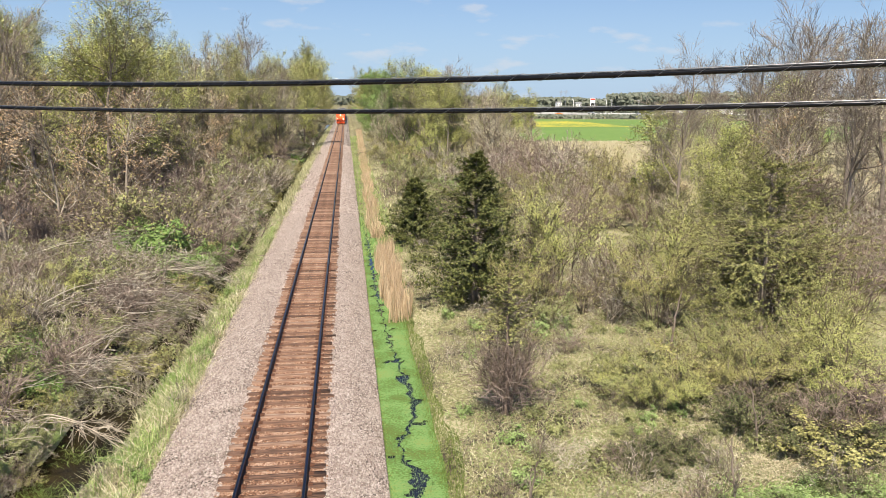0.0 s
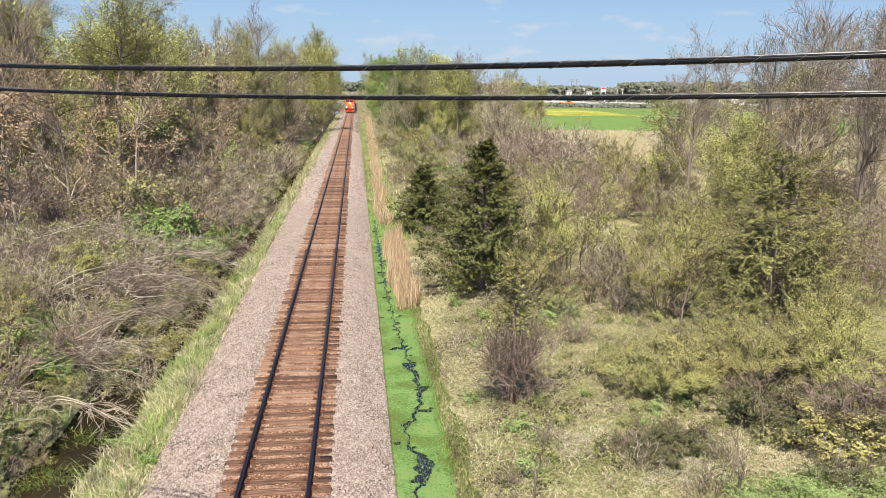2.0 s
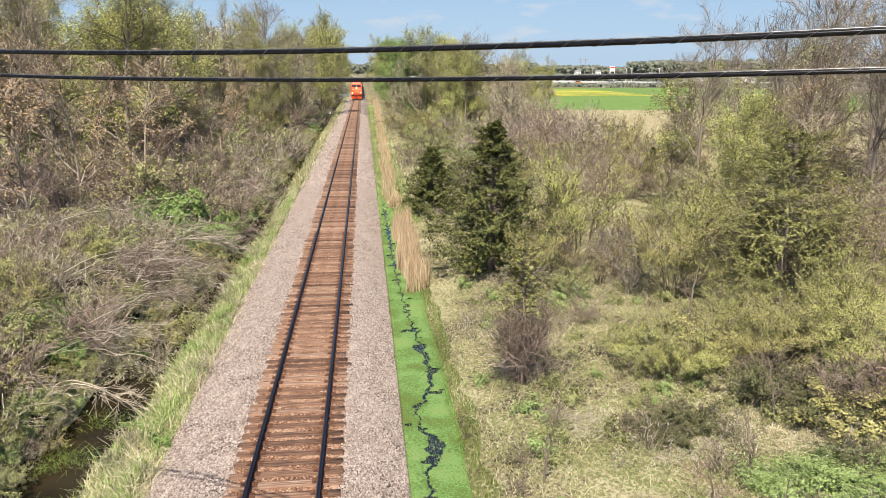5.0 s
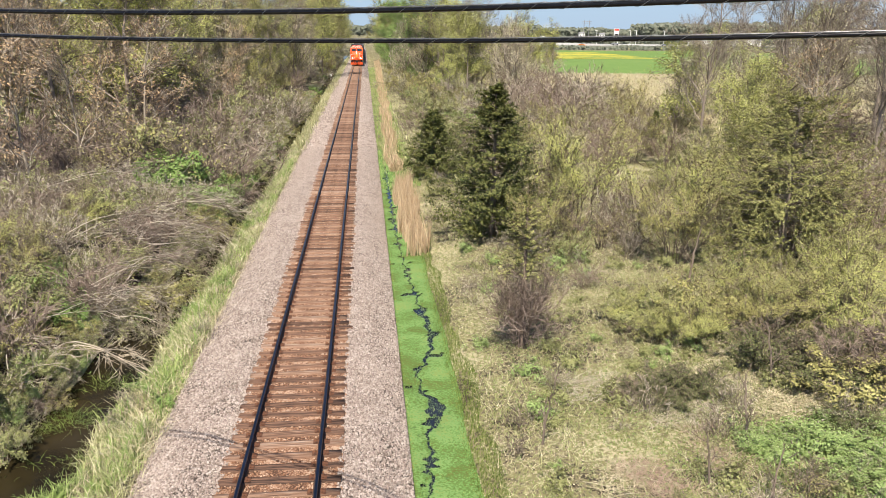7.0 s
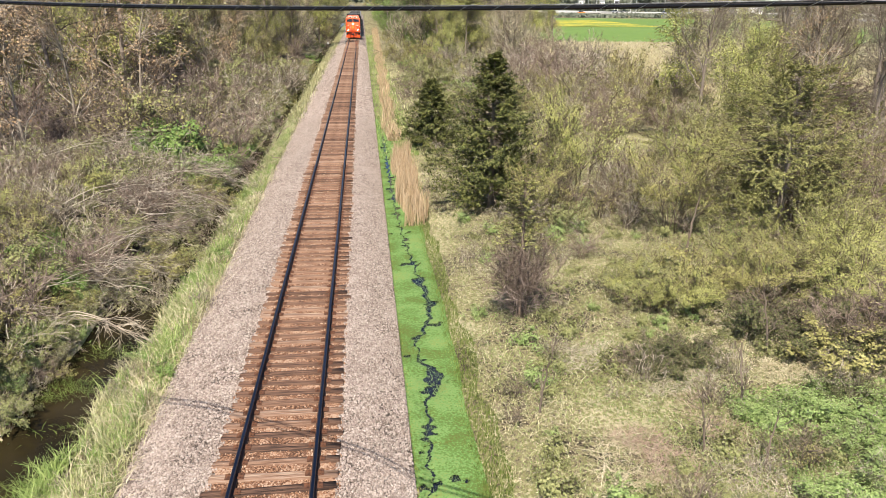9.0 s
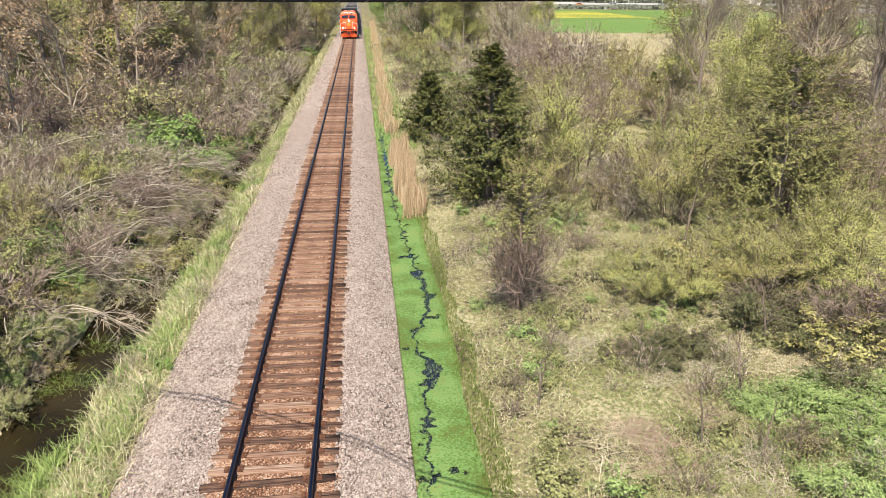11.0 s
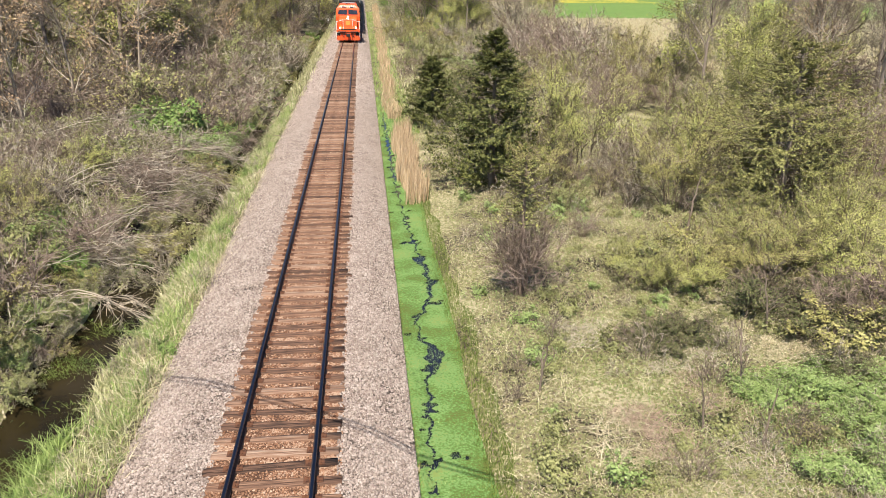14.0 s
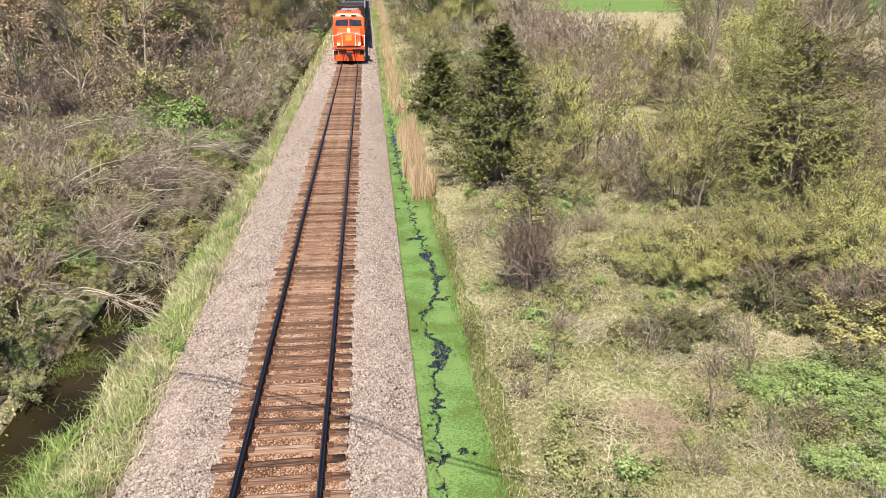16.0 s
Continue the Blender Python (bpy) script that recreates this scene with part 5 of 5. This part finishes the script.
litter("dead_leaves", 9000, lambda u, y: 10 + 5 * u, 16, 20.5, 0.035, G_DRY, "pale dead leaves lying under the shrubs", 58, near=1.0, high=0.08, patch=0.0, f=1.6)
litter("bank_herbs", 26000, BANKSIDE, 11, 60, 0.06, L_MID, "low green herbs under the thicket", 54, high=0.4, patch=0.12)
litter("bank_herbs", 14000, BANKSIDE, 11, 60, 0.06, L_GREEN, "bright green herbs under the thicket", 55, high=0.4, patch=0.24)
litter("dead_leaves", 16000, BANKSIDE, 11, 60, 0.055, G_DRY, "pale dead leaves under the thicket", 56, high=0.06, patch=0.1)
# reeds and grass
blades("verge_grass", 9000, lambda u, y: 2.7 + 2.4 * u, 46, 200, 0.3, 0.035, G_GREEN, "green grass between the ballast and the meadow", near=1.5, seed=31, lean=0.6)
blades("reed_bed", 2600, lambda u, y: 3.45 + 1.0 * u + 0.15 * np.sin(y), 31.5, 46.5, 1.35, 0.022, G_REED, "stand of dead tan reeds in the ditch", seed=1, category="reeds", lean=0.15)
blades("reed_bed", 4200, lambda u, y: 3.25 + 0.008 * (y - 50) + (0.8 + 0.003 * y) * u + 0.15 * np.sin(y * 0.4), 52, 230, 0.95, 0.03, G_REED, "long belt of dead tan reeds beside the ballast", seed=2, near=1.5, category="reeds", lean=0.4)
blades("bank_grass", 14000, lambda u, y: -3.0 + (-1.75 + creek_shift(y) * 0.8) * u ** 0.8, 10, 60, 0.34, 0.018, G_MIX, "long straw and green grass on the creek bank", near=1.4, seed=3, lean=1.1, patch=-0.08, f=2.4)
blades("bank_grass", 13000, lambda u, y: -3.15 - 1.5 * u, 10, 60, 0.28, 0.018, G_GREEN, "fresh green grass on the creek bank", near=1.4, seed=4, lean=0.8, patch=0.02, f=2.2)
blades("bank_grass", 5000, lambda u, y: -2.75 - 1.9 * u, 60, 260, 0.5, 0.05, G_MIX, "grass on the creek bank", near=1.4, seed=5, lean=0.5)
blades("bank_clumps", 11000, lambda u, y: -3.3 - 1.45 * u + creek_shift(y) * 0.4, 10, 60, 0.5, 0.016, G_GREEN, "tall green grass clumps on the creek bank", near=1.4, seed=41, lean=0.6, patch=0.12, f=2.2)
blades("creek_grass", 2200, lambda u, y: -4.75 - 0.75 * u, 12.6, 15.2, 0.55, 0.02, G_GREEN, "green grass growing out of the creek edge", seed=6, lean=0.5)
blades("ditch_grass", 34000, lambda u, y: 4.62 - 0.95 * u ** 1.3 + 0.3 * vnoise(y, y * 0, 1.7, 63), 9.5, 62, 0.15, 0.011, L_SEDGE, "short green grass along the ditch edge", near=1.4, seed=7)
blades("ditch_grass", 13000, lambda u, y: 2.6 + 0.5 * u ** 1.5, 9.5, 62, 0.09, 0.011, L_MOSS, "grass and moss along the ballast toe", near=1.4, seed=8)
blades("meadow_grass", 42000, lambda u, y: 4.4 + (5 + y * 0.55) * u, 9.5, 48, 0.17, 0.014, G_MIX, "flattened straw and short new grass on the meadow", near=1.3, seed=9, lean=1.5)
blades("meadow_grass", 26000, lambda u, y: 4.6 + (5 + y * 0.55) * u, 9.5, 48, 0.12, 0.015, L_PALE, "patches of short green grass on the meadow", near=1.3, seed=10, lean=0.9)
blades("meadow_grass", 16000, lambda u, y: 4.6 + (5 + y * 0.2) * u, 46, 180, 0.4, 0.05, G_MIX, "rough grass further along the line", near=1.3, seed=11, lean=0.9)
blades("bank_litter", 6000, lambda u, y: -6.4 - 13 * u, 10, 60, 0.3, 0.014, G_MIX, "straw and new grass under the thicket", near=1.2, seed=12, lean=1.2, patch=0.1)
blades("meadow_straw", 30000, MEADOW, 9.5, 40, 0.17, 0.012, G_DRY, "flattened pale straw on the meadow", near=1.3, seed=21, lean=2.2, patch=-0.12, f=1.2)
blades("meadow_thatch", 2600, lambda u, y: 7.3 + 1.1 * u + 0.2 * np.sin(y * 3), 12.4, 14.4, 0.1, 0.014, G_THATCH, "flattened patch of reddish dead thatch", seed=24, lean=3.0, patch=-0.3, f=2.5)
blades("meadow_thatch", 2200, lambda u, y: 9.2 + 1.4 * u, 13.6, 15.8, 0.1, 0.014, G_THATCH, "flattened patch of reddish dead thatch", seed=25, lean=3.0, patch=-0.1, f=2.5)
for k, (x, y, w, d) in enumerate([(6.9, 12.9, 0.5, 1.4), (9.4, 12.2, 0.7, 1.2), (11.6, 18.5, 1.0, 0.8), (9.6, 16.3, 0.9, 0.5), (12.8, 16.5, 0.9, 0.7), (7.6, 18.0, 0.7, 0.8)]):
    blades("flattened_stalks", 420, lambda u, v: x + w * (2 * u - 1) + 0.3 * (v - y), y - d, y + d, 0.07, 0.016, (G_DRY, M_DEADWOOD)[k % 2], "long pale dead stalks lying flat on the meadow", seed=80 + k, lean=8.0, zoff=0.06)
blades("water_weed", 2600, lambda u, y: -6.1 + 1.3 * u + creek_shift(y), 13, 22, 0.16, 0.012, L_SEDGE, "green weed trailing on the creek water", seed=26, lean=2.6, zfun=lambda x, y: x * 0 - 1.29, patch=0.05, f=2.0)
blades("bank_straw", 9000, lambda u, y: -2.95 - 1.7 * u, 10, 60, 0.36, 0.018, G_DRY, "pale dry straw on the creek bank", near=1.4, seed=22, lean=1.4, patch=0.0, f=1.8)
blades("algae_tufts", 16000, lambda u, y: 2.8 + 1.4 * u, 9.5, 40, 0.05, 0.011, L_GREEN, "short grass tips standing in the algae", near=1.4, seed=23, lean=0.8, zfun=lambda x, y: x * 0 - 0.92)


def marker(x, y):
    ob = tagged(new("marker_post"), "small white lineside marker post on the creek bank", "post", "marker posts")
    part("stake", block(-0.04, 0.04, -0.04, 0.04, -0.6, 1.0), M_TWIG, ob)
    part("plate", block(-0.22, 0.22, -0.06, -0.04, 0.6, 1.1, bevel=0.008), M_WHITE, ob, "white plate")
    ob.matrix_basis = pose(x, y, gz(x, y) + 0.4)


marker(-4.9, 157)
marker(-13.0, 139)

# ---------------------------------------------------------------- fields and distance
M_LAWN = material("mown green field", [(0.3, (0.10, 0.165, 0.035)), (0.5, (0.125, 0.21, 0.045)), (0.7, (0.165, 0.24, 0.06))], scale=0.03, fine=0.6)
M_FLOWERS = material("yellow flowering field", [(0.42, (0.14, 0.22, 0.045)), (0.52, (0.34, 0.32, 0.045)), (0.66, (0.55, 0.45, 0.045))], scale=0.06, fine=0.9)
M_DRYFIELD = material("dry tan grass field", [(0.3, (0.22, 0.19, 0.10)), (0.5, (0.32, 0.275, 0.155)), (0.7, (0.25, 0.25, 0.11))], scale=0.1, fine=1.5)
M_ROAD = material("pale concrete road", [(0.3, (0.42, 0.41, 0.39)), (0.7, (0.52, 0.51, 0.49))], scale=0.5)
# the distance haze is put into these greyed leaf colours
M_FARWOOD = leaf("hazy distant wood", (0.095, 0.11, 0.078), (0.14, 0.155, 0.115), (0.20, 0.215, 0.16))
over = lambda h: (lambda x, y: ground_z(x, y) + h)
sheet("dry_field", np.linspace(18, 90, 37), np.linspace(60, 170, 74), over(0.16), M_DRYFIELD, "strip of dry tan grass before the green field", "field")
sheet("green_field", np.linspace(36, 190, 14), np.linspace(168, 372, 14), over(0.14), M_LAWN, "flat bright green mown field", "field")
sheet("flower_field", np.linspace(64, 104, 12), np.linspace(262, 340, 12), over(0.2), M_FLOWERS, "patch of yellow flowers in the green field", "field")
road = part("road", block(-260, 420, -7, 7, -0.9, 0.3), M_ROAD)
road.matrix_basis = pose(205, 420, 0.15, 0, 0, -58)
tagged(road, "pale concrete highway on a low bank beyond the field", "road", kind="structure")
bm = block(-240, 560, -14, 14, -0.5, 0.2)
apron = part("pavement", bm, M_ROAD)
apron.matrix_basis = pose(330, 480, 0.1, 0, 0, -8)
tagged(apron, "pale paved apron of the roadside station", "pavement", kind="structure")


def far_wood(name, x0, x1, y, depth, h, n, size, seed, label):
    """A distant wood as a bank of leafy clumps with an uneven top."""
    g = np.random.default_rng(seed)
    x = g.uniform(x0, x1, n)
    top = h * (0.75 + 0.35 * vnoise(x, x * 0, 0.03, seed) + 0.25 * vnoise(x, x * 0, 0.2, seed + 1))
    z = -1 + np.maximum(top, 1) * np.sqrt(g.uniform(0, 1, n))
    v, f = cards(np.stack([x, y + depth * g.uniform(0, 1, n), z], -1), size, g, long=1.1, face=(400, 6000, -500))
    return tagged(new(name, mesh_of(name, v, f, M_FARWOOD)), label, "wood", kind="stuff")


far_wood("distant_wood", -700, 1500, 1150, 120, 19, 40000, 4.6, 61, "low wooded ridge on the horizon")
far_wood("distant_wood", 330, 1400, 900, 60, 21, 22000, 4.0, 62, "wooded rise beyond the highway")
far_wood("distant_wood", 130, 800, 560, 30, 7, 9000, 2.6, 63, "belt of trees behind the highway")
far_wood("distant_wood", -500, -45, 150, 60, 15, 12000, 1.8, 64, "wood behind the creek side trees")
far_wood("distant_wood", 70, 330, 385, 12, 3.0, 3500, 1.3, 65, "hedge along the far edge of the field")


def pylon_sign():
    ob = tagged(new("pylon_sign"), "tall white roadside sign with red and dark panels", "sign")
    for sx in (-1.1, 1.1):
        part("post", block(sx - 0.15, sx + 0.15, -0.15, 0.15, -1.5, 9), M_WHITE, ob)
    cabinet = part("cabinet", block(-1.6, 1.6, -0.3, 0.3, 4.0, 10.2, bevel=0.05), M_WHITE, ob)
    part("panel", block(-1.45, 1.45, -0.34, -0.3, 8.9, 9.9), M_SIGNRED, cabinet, "red panel")
    part("panel", block(-1.2, 1.2, -0.34, -0.3, 5.3, 7.0), M_BLACK, cabinet, "dark panel")
    ob.matrix_basis = pose(158.5, 480, 0)
    return ob


def lamp_post():
    ob = tagged(new("street_lamp"), "pale tall lamp post beside the highway", "street lamp", "lamp posts")
    bm = bmesh.new()
    rod(bm, (0, 0, -1.5), (0, 0, 9), 0.16, 8)
    part("pole", bm, M_WHITE, ob)
    part("lamp_head", block(-1.1, 0.2, -0.25, 0.25, 8.9, 9.15, bevel=0.03), M_WHITE, ob)
    return ob


def lorry(x, y, rz, paint, label, long=12.0):
    ob = tagged(new("lorry"), label, "lorry")
    part("trailer", block(0, long, -1.25, 1.25, 1.1, 4.0, bevel=0.04), M_WHITE, ob)
    part("driver_cab", bevelled(block(-2.6, -0.3, -1.2, 1.2, 0.6, 3.2), 0.15), paint, ob)
    for px in (-1.6, 1.6, long - 2.6, long - 1.3):
        bm = bmesh.new()
        rod(bm, (px, -1.2, 0.5), (px, 1.2, 0.5), 0.5, 14)
        part("wheel", bm, M_BLACK, ob)
    ob.matrix_basis = pose(x, y, 0.35, 0, 0, rz)
    return ob


def car(x, y, rz, paint, label, z=0.5):
    ob = tagged(new("car"), label, "car", "cars on the highway")
    part("body", bevelled(block(-2.2, 2.2, -0.9, 0.9, 0.3, 0.95), 0.12), paint, ob)
    part("cabin", bevelled(wedge([(-1.3, 0.95), (-0.7, 1.45), (0.9, 1.45), (1.6, 0.95)], -0.78, 0.78), 0.06), M_GLASS, ob).matrix_basis = pose(0, 0, 0, 0, 0, 90)
    for px in (-1.35, 1.35):
        for sy in (-0.85, 0.85):
            bm = bmesh.new()
            rod(bm, (px, sy - 0.1, 0.32), (px, sy + 0.1, 0.32), 0.32, 12)
            part("wheel", bm, M_BLACK, ob)
    ob.matrix_basis = pose(x, y, z, 0, 0, rz)
    return ob


def shed(x, y, w, d, h, rz, label, wall):
    ob = tagged(new("building"), label, "building")
    part("wall", block(-w / 2, w / 2, -d / 2, d / 2, -3, h), wall, ob)
    part("roof", bevelled(wedge([(-d / 2 - 0.4, h), (0, h + d * 0.25), (d / 2 + 0.4, h)], -w / 2 - 0.4, w / 2 + 0.4), 0.03), M_GREYROOF, ob)
    for k in range(3):
        part("window", block(-w * 0.35 + k * w * 0.3, -w * 0.25 + k * w * 0.3, -d / 2 - 0.05, -d / 2 + 0.05, h * 0.4, h * 0.75), M_GLASS, ob)
    ob.matrix_basis = pose(x, y, 0.4, 0, 0, rz)
    return ob


M_SIGNRED = material("faded red panel", [(0.3, (0.45, 0.05, 0.04)), (0.7, (0.55, 0.07, 0.05))], scale=2)
M_SILVER = material("silver car paint", [(0.3, (0.30, 0.31, 0.33)), (0.7, (0.40, 0.41, 0.43))], scale=3, rough=0.35, metal=0.4)
pylon_sign()
lamp = lamp_post()
lamp.matrix_basis = pose(167.6, 480, 0)
copy_thing(lamp, pose(172.0, 482, 0))
copy_thing(lamp, pose(185.5, 470, 0))
copy_thing(lamp, pose(152, 500, 0))
lorry(196, 452, -5, M_WHITE, "white box lorry parked by the highway")
lorry(214, 436, -8, M_SILVER, "white box lorry with a silver cab by the highway")
car(131.6, 462, 15, M_YELLOWP, "pale yellow vehicle on the road", z=-0.2)
car(154, 468, 10, M_SILVER, "silver car on the road")
car(175, 441, -10, M_SILVER, "silver car parked by the road")
shed(248, 880, 6, 5, 5.5, 5, "white house on the far rise", M_WHITE)
shed(272, 880, 6, 5, 5, -8, "white farm building on the far rise", M_WHITE)
shed(236, 470, 20, 10, 2.6, -6, "low pale station building by the highway", M_WHITE)


def utility_pole(x, y):
    ob = tagged(new("utility_pole"), "distant grey utility pole with cross arms", "utility pole", "utility poles")
    bm = bmesh.new()
    rod(bm, (0, 0, -1.5), (0, 0, 19), 0.3, 8)
    part("mast", bm, M_GREYROOF, ob)
    for z in (16.2, 18.0):
        part("cross_arm", block(-2.6, 2.6, -0.15, 0.15, z, z + 0.35), M_GREYROOF, ob)
    ob.matrix_basis = pose(x, y, 0)


utility_pole(228, 800)
utility_pole(234, 802)
blades("dry_field_grass", 14000, lambda u, y: 17 + (30 + 0.1 * y) * u, 58, 170, 0.7, 0.06, G_DRY, "tall dry tan grass before the green field", seed=71, lean=0.7)
blades("dry_field_grass", 7000, lambda u, y: 17 + (30 + 0.1 * y) * u, 58, 150, 0.6, 0.06, G_MIX, "new grass among the dry tan grass", seed=72, lean=0.7, patch=0.0, f=0.3)


# ---------------------------------------------------------------- motion of the train
def motions():
    rows = []
    for t in (0, 2, 4, 6, 8, 10, 12, 14, 16):
        tau = 16 - t
        rows.append((t, 75 + 14.0 * tau - 0.11 * tau * tau))
    walk(LOCO, [(t, pose(0, y, 0)) for t, y in rows])
    for k, car in enumerate(CARS):
        walk(car, [(t, pose(0, y + 22.6 + 16.4 * k, 0)) for t, y in rows])


motions()
